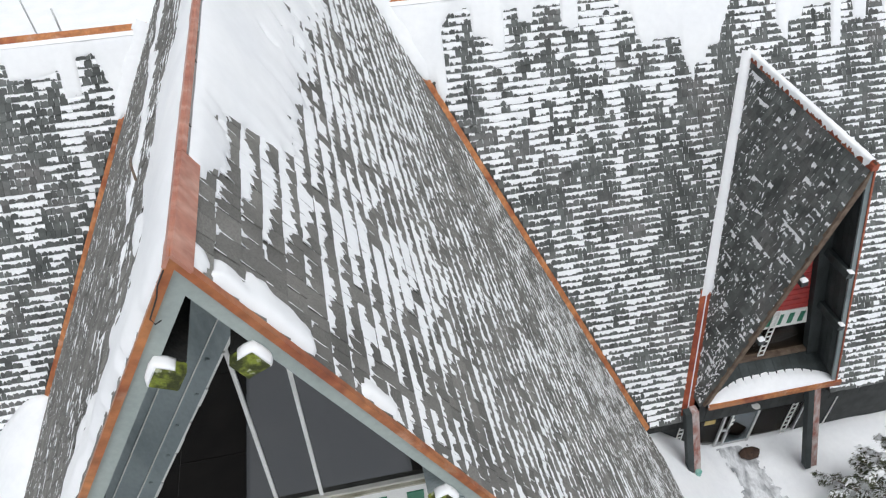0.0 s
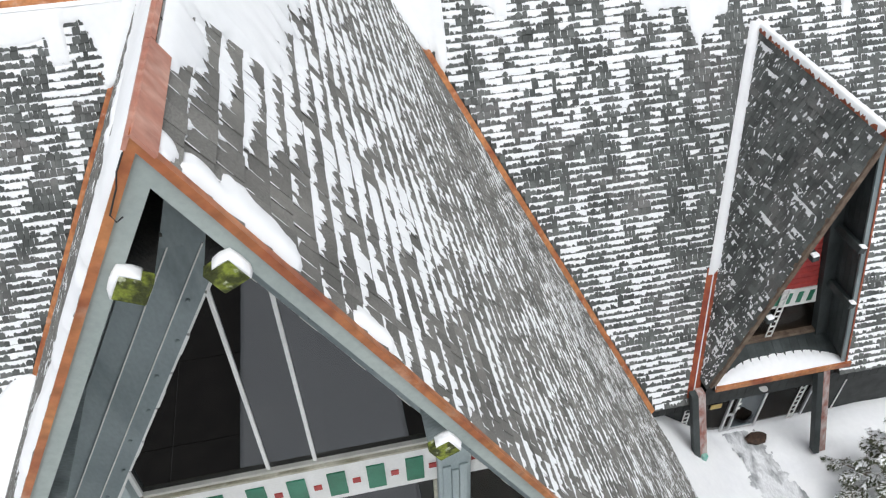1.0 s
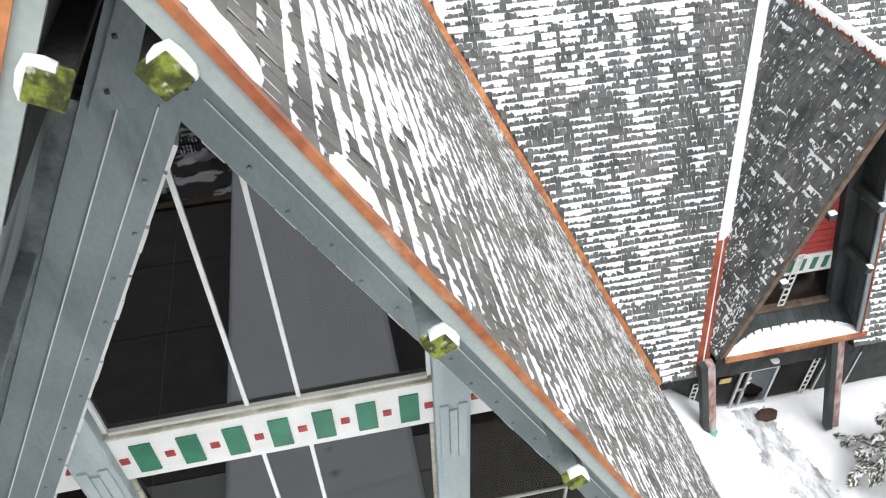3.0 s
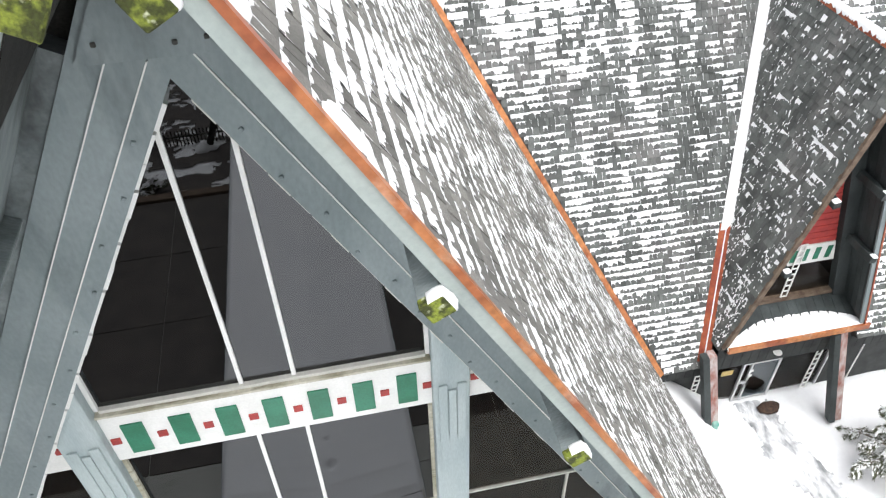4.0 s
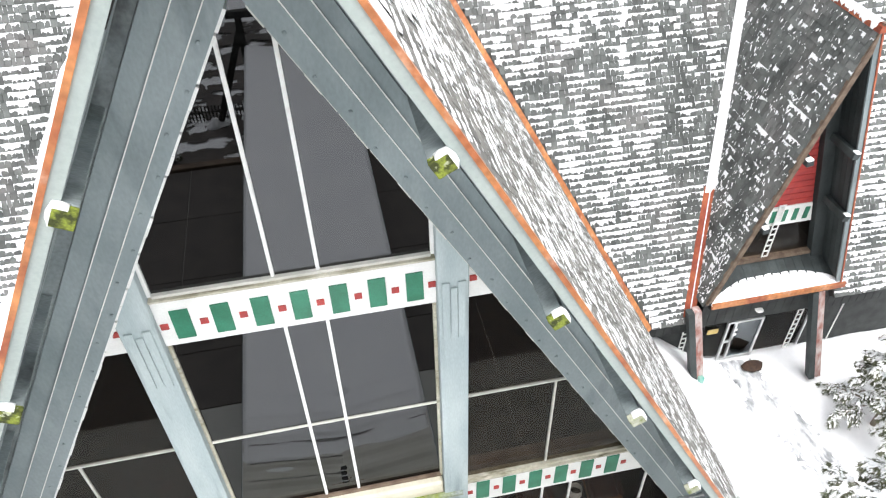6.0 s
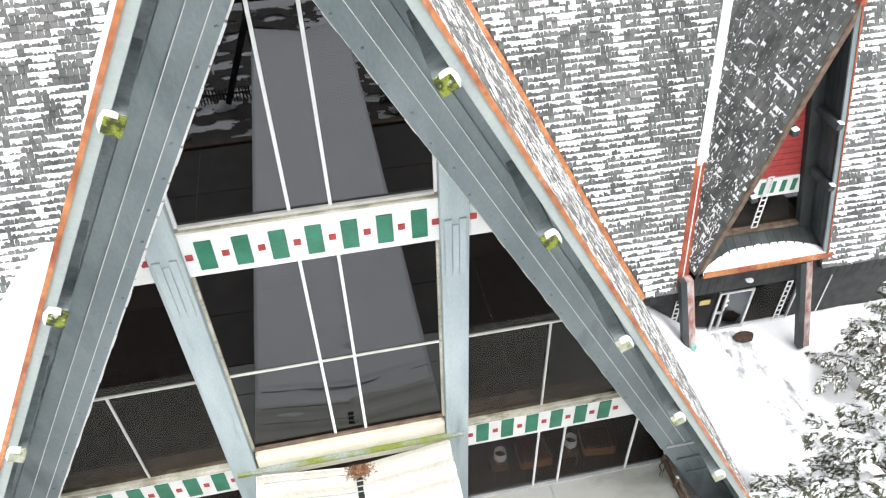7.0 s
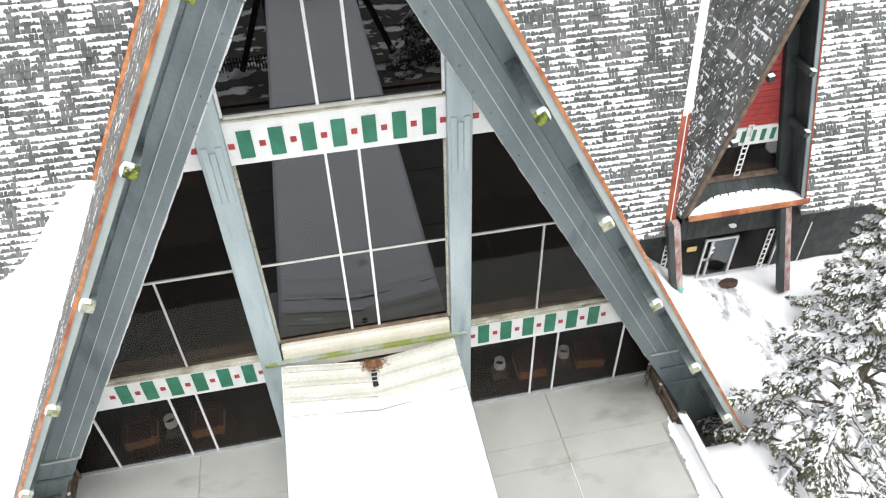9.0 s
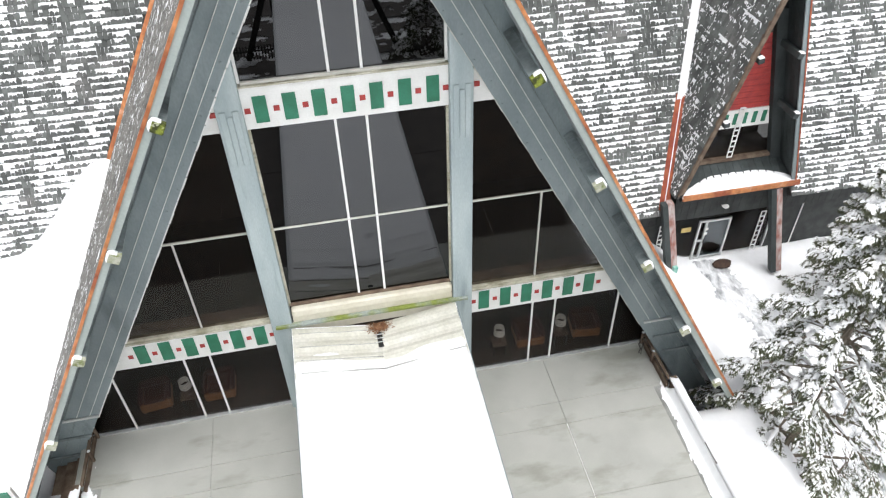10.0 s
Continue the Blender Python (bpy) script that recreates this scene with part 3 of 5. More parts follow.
# ---- canopy ----
canopy = empty("canopy", "covered walkway roof with a sunken middle under thick snow", "canopy", kind="structure")
MOSSGREEN = material("green_algae_paint", (0.20, 0.24, 0.05), (0.33, 0.37, 0.35), 1.1, 0.8, bump=0.3, bump_scale=20, stretch=(0.9, 1, 1), spread=(0.48, 0.60), fine=0.2)
ROLL = material("smooth_cream_sheet", (0.58, 0.54, 0.42), (0.70, 0.67, 0.56), 0.9, 0.6, bump=0.05, bump_scale=10, fine=0.05)
CL, CS = -23.0, 0.03


def canopy_z(x, y):
    return 3.02 + 0.17 * abs(x - 0.05) + CS * y


for side in (1, -1):
    # ribbed sheet, the ribs across the walkway
    yy = [-0.30 - 0.115 * q for q in range(198)]
    verts = []
    for q, y in enumerate(yy):
        rise = 0.035 if q % 4 in (1, 2) else 0.0
        for x in (0.05, 0.05 + side * 1.05, side * 2.12):
            verts.append((x, y, canopy_z(x, y) + rise))
    faces = [(3 * q + c, 3 * q + c + 1, 3 * q + c + 4, 3 * q + c + 3) for q in range(len(yy) - 1) for c in (0, 1)]
    sheet = link("roof_sheet", verts, faces, CREAM, canopy, "cream ribbed roof sheet")
    sheet.modifiers.new("thick", "SOLIDIFY").thickness = 0.02
    z0, z1 = canopy_z(2.12, -0.3), canopy_z(2.12, CL)
    x = side * 2.12
    link("edge_beam", [(x - 0.04, -0.3, z0 - 0.2), (x + 0.04, -0.3, z0 - 0.2), (x + 0.04, -0.3, z0 - 0.012), (x - 0.04, -0.3, z0 - 0.012),
                       (x - 0.04, CL, z1 - 0.2), (x + 0.04, CL, z1 - 0.2), (x + 0.04, CL, z1 - 0.012), (x - 0.04, CL, z1 - 0.012)],
         [(0, 1, 2, 3), (4, 7, 6, 5), (0, 4, 5, 1), (2, 6, 7, 3), (1, 5, 6, 2), (0, 3, 7, 4)], PAINT, canopy)
box("ledger", (-2.52, -0.27, 3.36), (2.48, -0.16, 3.45), MOSSGREEN, canopy, "mossy green ledger beam")
box("back_board", (-2.06, -0.15, 3.0), (2.08, -0.0, 3.62), ROLL, canopy, "cream weathered upstand board")
box("back_roll", (-2.06, -0.20, 3.62), (2.08, 0.02, 3.90), ROLL, canopy, "cream weathered sill roll", bevel=0.05)
SEAM = material("dull_seam", (0.30, 0.30, 0.28), (0.48, 0.48, 0.46), 4, 0.6)
for q in range(4):
    for side in (1, -1):
        y = -0.52 - 0.44 * q
        pts = [(0.05 + side * a, y + 0.012 * math.sin(5 * a + 2 * q), canopy_z(side * a, y) + 0.022 + (0.16 * smooth_step(-1.25, -2.3, y) + 0.05 * smooth_step(-1.9, -2.8, y)) * 0.9) for a in (0.0, 0.5, 1.0, 1.5, 2.02)]
        tube("seam", pts, 0.016, SEAM, canopy, "dull grey seam between roof sheets", sides=5)
for y in (-5, -9.5, -14, -18.5, -22.5):
    for x in (-1.9, 1.9):
        zg = 0.0 if y > -18 else -2.0
        box("post", (x - 0.08, y - 0.08, zg), (x + 0.08, y + 0.08, canopy_z(x, y) - 0.02), PAINT, canopy)


# ---- shingles and the snow on them ----
EXPO = 0.29
WIDTHS = (0.16, 0.20, 0.24, 0.28)
NARROW = (0.12, 0.15, 0.18, 0.21)


def shingle_shape(w):
    h = w / 2 - 0.005
    low, top = -0.012, EXPO * 1.12
    v = [(-h, low, 0.048), (h, low, 0.048), (h, top, 0.010), (-h, top, 0.010), (-h, low, 0.0), (h, low, 0.0), (h, top, 0.0), (-h, top, 0.0)]
    return v, [(0, 1, 2, 3), (4, 5, 1, 0), (5, 6, 2, 1), (7, 4, 0, 3)]


SHAPES = {w: shingle_shape(w) for w in WIDTHS + NARROW}
SHINGLE_MESH = {}
for w in WIDTHS + NARROW:
    me = bpy.data.meshes.new("shingle")
    me.from_pydata(*(SHAPES[w][0], [], SHAPES[w][1]))
    me.materials.append(SHINGLE if w in WIDTHS else SLATE)
    SHINGLE_MESH[w] = me


def cover_roof(origin, along, up, region, v_max, snow, near, parent, seed, snow_label, expo=EXPO, patchy=0.16, comb=0.17, ticks=0.8, widths=WIDTHS, grain=0.028, swing=0.30, patch=(2.3, 2.9)):
    """Courses of shingles on a plane, and the snow that lies on each shingle under the one above.
    region(v): stretches along the course; snow(u, v): share of a shingle that is white; near(u, v): single pieces."""
    rnd = random.Random(seed)
    o, a, b = Vector(origin), Vector(along).normalized(), Vector(up).normalized()
    n = a.cross(b)
    if n.z < 0:
        n = -n
    basis = Matrix(((a.x, b.x, n.x, o.x), (a.y, b.y, n.y, o.y), (a.z, b.z, n.z, o.z), (0, 0, 0, 1)))
    verts, faces, sv, sf, singles = [], [], [], [], 0
    j = 0
    while j * expo < v_max:
        v = j * expo
        for u0, u1 in region(v + expo / 2):
            u = u0 - rnd.random() * 0.1
            while u < u1:
                w = rnd.choice(widths)
                c = u + w / 2
                tilt, lift = rnd.uniform(-0.012, 0.012), rnd.uniform(0, 0.012)
                dv = rnd.uniform(-0.014, 0.010)
                if near(c, v) and singles < 300:
                    singles += 1
                    ob = new("shingle", SHINGLE_MESH[w])
                    ob.parent = parent
                    ob.matrix_world = basis @ pose(c, v + dv, lift, 0, 0, math.degrees(tilt))
                else:
                    k = len(verts)
                    verts += [(c + x - tilt * y, v + dv + y, z + lift) for x, y, z in SHAPES[w][0]]
                    faces += [tuple(i + k for i in f) for f in SHAPES[w][1]]
                # snow lying below the next course, deeper at the joints, so that a dark arch is left
                bare = patchy(c, v) if callable(patchy) else patchy
                spot = noise.noise((c * patch[0], v * patch[1], seed)) + 0.55 * noise.noise((c * 6.1, v * 5.3, seed + 3)) + rnd.uniform(-0.22, 0.22)
                s = snow(c, v) + swing * spot + rnd.uniform(-0.07, 0.07)
                if spot < -0.62 + 1.5 * bare:
                    s -= 0.5
                top = v + expo - 0.004
                cols = max(4, round(w / grain))
                arch = rnd.uniform(0.05, 0.30)
                mid = rnd.uniform(0.35, 0.65)
                depth = []
                for q in range(cols + 1):
                    t = q / cols
                    e = abs(t - mid) / max(mid, 1 - mid)
                    d = s + arch * (e ** 1.6 - 0.35) + comb * (0.40 * rnd.uniform(-1, 1) + 1.2 * noise.noise(((u + w * t) * 15, j * 4.3, seed + 2)))
                    depth.append(min(1.02, d) * expo)
                if max(depth) > 0.14 * expo:
                    k = len(sv)
                    for q in range(cols + 1):
                        x = u + w * q / cols
                        d = max(0.012, depth[q])
                        base = 0.012 + 0.028 * d / expo + lift
                        th = 0.017 if d > 0.1 * expo else 0.003
                        if d > 0.97 * expo:
                            sv += [(x, top + 0.02, 0.045), (x, top - 0.6 * d, 0.054 + rnd.uniform(0, 0.006)), (x, top - 1.06 * expo, 0.046)]
                        else:
                            sv += [(x, top + 0.02, 0.016 + th), (x, top - 0.7 * d, base + th), (x, top - d, base - 0.004)]
                    for q in range(cols):
                        e = k + 3 * q
                        sf += [(e, e + 1, e + 4, e + 3), (e + 1, e + 2, e + 5, e + 4)]
                if rnd.random() < ticks:
                    # snow caught in the joint
                    k = len(sv)
                    x, d = u + w, rnd.uniform(0.4, 0.95) * expo
                    g = rnd.uniform(0.004, 0.010)
                    sv += [(x - g, top, 0.035), (x + g, top, 0.035), (x + g * 0.5, top - d, 0.046), (x - g * 0.5, top - d, 0.046)]
                    sf.append((k, k + 1, k + 2, k + 3))
                u += w
        j += 1
    m3 = np.array(basis)[:3, :3].T
    place = np.array(o)
    if verts:
        tagged(link("shingles", (np.array(verts) @ m3 + place).tolist(), faces, SHINGLE if widths == WIDTHS else SLATE, parent), "dark weathered shingles in even courses", kind="stuff")
    if sv:
        tagged(link("roof_snow", (np.array(sv) @ m3 + place).tolist(), sf, SNOW), snow_label, "snow", kind="stuff")


def blanket(name, origin, along, up, u0, u1, v0, v1, mask, thick, label, step=0.07):
    """A sheet of lying snow on a plane, thick where mask is large and gone where it is below nought."""
    o, a, b = Vector(origin), Vector(along).normalized(), Vector(up).normalized()
    n = a.cross(b)
    if n.z < 0:
        n = -n
    nu, nv = int((u1 - u0) / step) + 1, int((v1 - v0) / step) + 1
    val = [[mask(u0 + i * step, v0 + j * step) for i in range(nu)] for j in range(nv)]
    idx, verts, faces = {}, [], []

    def vert(i, j):
        if (i, j) not in idx:
            t = val[j][i]
            h = thick * (1 - math.exp(-3.0 * t)) if t > 0 else -0.06
            u, v = u0 + i * step, v0 + j * step
            h += 0.03 + (0.012 * noise.noise((u * 2.5, v * 2.5, 3)) if t > 0 else 0)
            p = o + a * u + b * v + n * h
            idx[(i, j)] = len(verts)
            verts.append(p)
        return idx[(i, j)]

    for j in range(nv - 1):
        for i in range(nu - 1):
            if max(val[j][i], val[j][i + 1], val[j + 1][i], val[j + 1][i + 1]) > 0:
                faces.append((vert(i, j), vert(i + 1, j), vert(i + 1, j + 1), vert(i, j + 1)))
    if faces:
        tagged(link(name, verts, faces, SNOW, smooth=True), label, "snow", kind="stuff")


# gable, both slopes: u runs back from the front edge, v up from the eave
S_LOW = (APEX + 2.6) / SA
for side in (1, -1):
    ox, oz = in_gable(0.05, S_LOW, side)
    up = (-side * CA, 0, SA)

    def region(v, side=side, oz=oz):
        z = oz + v * SA
        return [(FRONT + 0.075, main_y(z) - 0.13)]

    def snow_right(u, v):
        d = S_LOW - v                      # metres below the ridge
        s = 0.50 + 0.20 * fbm(u * 0.45, d * 0.45, 2) + 0.38 * noise.noise((u * 1.4, d * 1.1, 9))
        s += 0.55 * smooth_step(6.5, 1.8, d) * (0.60 + 0.9 * fbm(u * 0.6, d * 0.55, 5)) * smooth_step(-1.0, 0.5, u)
        s -= 0.34 * smooth_step(1.9, 0.4, abs(d - 7.5 - 0.15 * u)) * smooth_step(3, 7, u)
        s -= 0.55 * smooth_step(-0.5, -1.5, u + 0.5 * noise.noise((d * 1.3, 2, 4))) * smooth_step(3.2, 1.8, d)
        return s

    def snow_left(u, v):
        d = S_LOW - v
        return 0.27 + 0.22 * fbm(u * 0.5, d * 0.5, 12) + 0.3 * smooth_step(2.6, 1.2, d) - 0.40 * smooth_step(-0.9, -1.7, u) * smooth_step(4.5, 6.5, d)

    near = (lambda u, v: u < 0.9 and S_LOW - v < 5.2) if side == 1 else (lambda u, v: u < 0.2 and S_LOW - v < 9)
    cover_roof((ox, 0, oz), (0, 1, 0), up, region, S_LOW - 0.30, snow_right if side == 1 else snow_left, near, gable_roof, 21 + side, "thin patchy snow lying in bands on the gable's shingles", patchy=0.12, comb=0.26, grain=0.022, swing=0.58)

# long roof: u is x, v up from the eave
LEN = (RIDGE_Y - EAVE_Y) * math.hypot(1, MK)
MU = (0, 1, MK)
LONG_EXPO = 0.225


def region_right(v):
    z = EAVE_Z + v * MK / math.hypot(1, MK)
    a = MID + (APEX - z) / K + 0.25
    if z < DZ:
        h = (DZ - z) / DK + 0.1
        return [(a, DX - h), (DX + h, 27.0)]
    return [(a, 27.0)]


def region_left(v):
    z = EAVE_Z + v * MK / math.hypot(1, MK)
    return [(-21.0, MID - (APEX - z) / K - 0.25)]


def bare_long(u, v):
    return 0.10 + 0.14 * smooth_step(0.30, 0.6, v / LEN)


def snow_long(u, v):
    h = v / LEN
    cell = noise.noise((math.floor(u / 0.55) * 3.1, v * 0.30, 31)) + 0.45 * noise.noise((math.floor(u / 0.25) * 2.3, v * 0.9, 33))
    s = 0.54 - 0.22 * smooth_step(0.30, 0.60, h)
    s += 0.55 * max(0.0, noise.noise((u * 1.2, v * 0.42, 35)) - 0.12) + 0.16 * fbm(u * 0.55, v * 0.55, 17) + 0.50 * cell * smooth_step(0.45, 0.70, h)
    s += 0.42 * smooth_step(0.84, 0.93, h + 0.10 * cell)
    finger = noise.noise((math.floor(u / 0.28) * 0.61, v * 0.13, 37))
    s += 0.62 * smooth_step(0.18, 0.38, finger) * smooth_step(0.55, 0.75, h)
    s += 0.45 * smooth_step(0.16, 0.06, abs(v - 11.52 - 0.05 * noise.noise((u, 1, 1)))) * smooth_step(4.0, 5.0, u) * smooth_step(13.0, 12.0, u)
    if u > 8:
        s -= 0.28 * smooth_step(1.9, 0.5, abs(u - 12.0 - 1.6 * h)) * smooth_step(0.10, 0.30, h) * smooth_step(0.95, 0.8, h)
    return s


cover_roof((0, EAVE_Y, EAVE_Z), (1, 0, 0), MU, region_right, LEN - 0.30, snow_long, lambda u, v: u < 12 and v < 3.0, long_roof, 41, "bands of snow lying on the long roof's shingles", patchy=bare_long, comb=0.20, ticks=0.75, expo=LONG_EXPO, widths=NARROW, swing=0.80, patch=(2.0, 1.5))
cover_roof((0, EAVE_Y, EAVE_Z), (1, 0, 0), MU, region_left, LEN - 0.30, snow_long, lambda u, v: False, long_roof, 42, "bands of snow lying on the long roof's shingles", patchy=bare_long, comb=0.20, ticks=0.75, expo=LONG_EXPO, widths=NARROW, swing=0.80, patch=(2.0, 1.5))

# dormer, both slopes
DA = math.atan(DK)
D_LOW = -0.35
for side in (1, -1):
    h = (DZ - D_LOW) / DK

    def region_dormer(v):
        z = D_LOW + v * math.sin(DA)
        return [(DY + 0.04, main_y(z) + 0.02)]

    def snow_dormer(u, v):
        clump = noise.noise((u * 2.4, v * 2.4, 50)) + 0.5 * noise.noise((u * 5.5, v * 5.5, 51))
        fleck = max(0.0, noise.noise((u * 6.3, v * 6.3, 53)) - 0.05)
        return -0.32 + 0.95 * smooth_step(0.12, 0.52, clump + 0.10 * smooth_step(3, 1, v)) + 0.9 * fleck + 0.12 * fbm(u * 1.3, v * 1.3, 52)

    dormer_roof = tagged(new("dormer_roof"), "very steep dormer roof side of dark shingles with specks of snow", "roof", kind="structure")
    cover_roof((DX + side * h, 0, D_LOW), (0, 1, 0), (-side * math.cos(DA), 0, math.sin(DA)), region_dormer, h / math.cos(DA) - 0.1, snow_dormer,
               (lambda u, v: v < 4.5) if side == -1 else (lambda u, v: False), dormer_roof, 60 + side, "specks of snow on the dormer's shingles", 0.235, patchy=0.05, comb=0.22, ticks=0.22, widths=NARROW)
    # small flecks of snow frozen to the shingles
    rnd = random.Random(90 + side)
    fv, ff = [], []
    rise = Vector((-side * math.cos(DA), 0, math.sin(DA)))
    away = Vector((side * math.sin(DA), 0, math.cos(DA)))
    for _ in range(1150):
        v = rnd.uniform(0.1, h / math.cos(DA) - 0.3)
        u = rnd.uniform(DY + 0.1, main_y(D_LOW + v * math.sin(DA)) - 0.05) if main_y(D_LOW + v * math.sin(DA)) > DY + 0.2 else None
        if u is None or noise.noise((u * 1.1, v * 1.1, 57)) + rnd.uniform(-0.5, 0.5) < -0.12:
            continue
        c = Vector((DX + side * h, u, D_LOW)) + rise * v + away * 0.052
        size = rnd.choice((0.5, 0.6, 0.8, 1.0, 1.5))
        wide, tall, slant = size * rnd.uniform(0.018, 0.034), size * rnd.uniform(0.04, 0.085), rnd.uniform(-0.5, 0.5)
        k = len(fv)
        for q in range(7):
            a, f = 2 * math.pi * q / 7, rnd.uniform(0.6, 1.25)
            y, z = f * wide * math.cos(a), f * tall * math.sin(a)
            fv.append(c + Vector((0, 1, 0)) * (y * (1.0 + 0.5 * math.sin(a)) + slant * z) + rise * z - away * 0.008)
        fv.append(c + rise * tall * 0.2 + away * 0.014)
        ff += [(k + q, k + (q + 1) % 7, k + 7) for q in range(7)]
    tagged(link("roof_snow", fv, ff, SNOW, smooth=True), "small flecks of snow frozen to the dormer's shingles", "snow", kind="stuff")
    hw = h - 0.02
    slab_poly("deck", [(DX + side * hw, DY, D_LOW), (DX + side * hw, main_y(D_LOW), D_LOW), (DX, main_y(DZ) + 0.1, DZ - 0.06), (DX, DY, DZ - 0.06)], (side * DK, 0, 1), 0.10, DECK, dormer_roof)

# lying snow along ridge and edges of the gable
for side in (1, -1):
    up = (-side * CA, 0, SA)
    top = in_gable(0.03, 0, side)

    def mask_right(u, v):
        # sheet under the ridge, running out in tongues down the slope
        d = -v
        line = 0.30 + 0.30 * smooth_step(-1.0, -0.4, u) + 1.25 * smooth_step(0.15, 1.0, u) + 0.40 * smooth_step(2, 5, u) + 0.9 * smooth_step(5, 8, u)
        line += (0.38 * noise.noise((u * 1.5, 0.3, 61)) + 0.42 * noise.noise((u * 4.2, d * 0.35, 8)) + 0.22 * noise.noise((u * 9.0, d * 0.9, 9))) * smooth_step(-0.9, 0.3, u)
        slot = max(0.0, noise.noise((u * 3.1, d * 0.75, 66)) + 0.3 * noise.noise((u * 8, d * 3, 67)) - 0.26) * 6 * smooth_step(0.75, 1.3, d) * smooth_step(0.3, 0.9, u)
        front = u + 0.98 + 0.10 * noise.noise((d * 5, 1, 2)) - 0.25 * max(0, d - 0.3)
        return min(line - d - slot, front * 3, (d - 0.03) * 2.5, (11 - u))

    def mask_left(u, v):
        d = -v
        rough = 0.30 * noise.noise((u * 3, d * 3, 18)) + 0.28 * noise.noise((u * 2.2, d * 8, 19)) + 0.15 * noise.noise((u * 5, d * 16, 20))
        edge = 1.65 + 0.5 * fbm(u * 0.8, d * 0.6, 71) + rough - 0.55 * smooth_step(1.0, 3.0, u)
        lower = (-0.98 - u + 1.3 * rough + 0.7 * noise.noise((d * 0.9, 2, 27)) - 0.30 * smooth_step(2.0, 5.0, d)) * smooth_step(5.6, 3.6, d) - 0.3 * smooth_step(3.6, 5.6, d)
        strip = 0.22 - abs(d - 2.7 - 0.10 * u + 0.5 * noise.noise((u * 0.6, 1, 29))) + rough - 0.25 * smooth_step(2.5, 1.0, u)
        return min(max(edge - d, lower, strip), (u - FRONT - 0.13 - 0.10 * smooth_step(0.8, 2.5, d) + 0.3 * rough) * 5, (d - 0.02) * 2.5, 11 - u)

    blanket("snow_sheet", (top[0], 0, top[1]), (0, 1, 0), up, FRONT, 12, -5.6, 0.0, mask_right if side == 1 else mask_left, 0.085,
            "thick smooth snow lying beside the gable's ridge")


def mask_edge(u, v):
    d = -v
    first = 0.30 * smooth_step(0.34, 0.46, d) * smooth_step(0.76, 0.68, d)
    second = (0.46 - 0.16 * (d - 0.75)) * smooth_step(0.68, 0.80, d) * smooth_step(1.60, 1.48, d)
    third = 0.30 * smooth_step(2.22, 2.36, d) * smooth_step(2.86, 2.70, d)
    width = max(first, second, third, 0.16 * noise.noise((d * 1.7, 4, 1)) * smooth_step(3, 4, d)) + 0.05 * noise.noise((d * 9, u * 9, 7)) - 0.04
    return min((width - (u - FRONT - 0.08)) * 3, (u - FRONT - 0.06) * 8)


top = in_gable(0.03, 0, 1)
blanket("snow_sheet", (top[0], 0, top[1]), (0, 1, 0), (-CA, 0, SA), FRONT, FRONT + 0.7, -9.0, -0.3, mask_edge, 0.075, "snow clinging along the gable's front edge", 0.05)


def mask_cap(u, v):
    return 0.10 + 0.05 * noise.noise((u * 9, v * 9, 5)) - math.hypot((u + 1.93) * 0.8, v + 0.27)


blanket("snow_lump", (top[0], 0, top[1] + 0.01), (0, 1, 0), (-CA, 0, SA), FRONT, FRONT + 0.6, -0.7, -0.05, mask_cap, 0.12, "lump of snow on the copper cap", 0.03)


# snow blanket under the long roof's ridge and in the upper valleys
def mask_ridge(u, v):
    # depth of the sheet below the ridge: fingers between bare columns
    d = -v
    col = noise.noise((math.floor(u / 0.46 + 0.4 * noise.noise((u, 3, 1))) * 2.7, 0.4, 82))
    line = 0.62 + 3.4 * max(0.0, col - 0.06) + 0.22 * noise.noise((u * 2.2, d * 0.6, 81)) + 0.10 * noise.noise((u * 7, d * 3, 83))
    line += 1.5 * smooth_step(5.4, 4.6, u) * smooth_step(2.0, 3.0, u) + 1.45 * smooth_step(10.8, 11.2, u) * smooth_step(14.6, 13.6, u) + 0.9 * smooth_step(12.4, 12.9, u) * smooth_step(13.4, 13.2, u) + 1.0 * smooth_step(15.2, 16.2, u)
    line += 1.2 * smooth_step(-4.7, -4.2, u) * smooth_step(0.0, -1.0, u)
    return min((line - d) * 0.9, (d - 0.14) * 5)


for a, b in ((MID + xv_top + 0.1, 26.0), (-21.0, MID - xv_top - 0.1)):
    blanket("snow_sheet", (0, RIDGE_Y, RIDGE_Z + 0.02), (1, 0, 0), MU, a, b, -4.2, -0.02, lambda u, v: min(mask_ridge(u, v), (abs(u - MID) - (APEX - RIDGE_Z - v * 0.866) / K - 0.1) * 4), 0.075,
            "smooth snow lying under the long roof's ridge", 0.07)
for side in (1, -1):
    top, low = Vector((MID + side * xv_top, RIDGE_Y, RIDGE_Z)), Vector((MID + side * xv_low, EAVE_Y, EAVE_Z))
    way = (low - top).normalized()
    across = way.cross(Vector((0, -MK, 1)))
    across = across if across.x * side > 0 else -across
    across.normalize()
    blanket("valley_snow", top + Vector((0, -0.06, 0.06)), way, across, 0.0, 9.0 if side == -1 else 5.0, -0.15, 0.75,
            lambda u, v: 0.30 + 0.2 * noise.noise((u * 1.2, 3, 90)) - 0.5 * smooth_step(2.2, 3.4, u) - abs(v - 0.12) * 1.2, 0.07, "snow lying in the roof valley", 0.06)


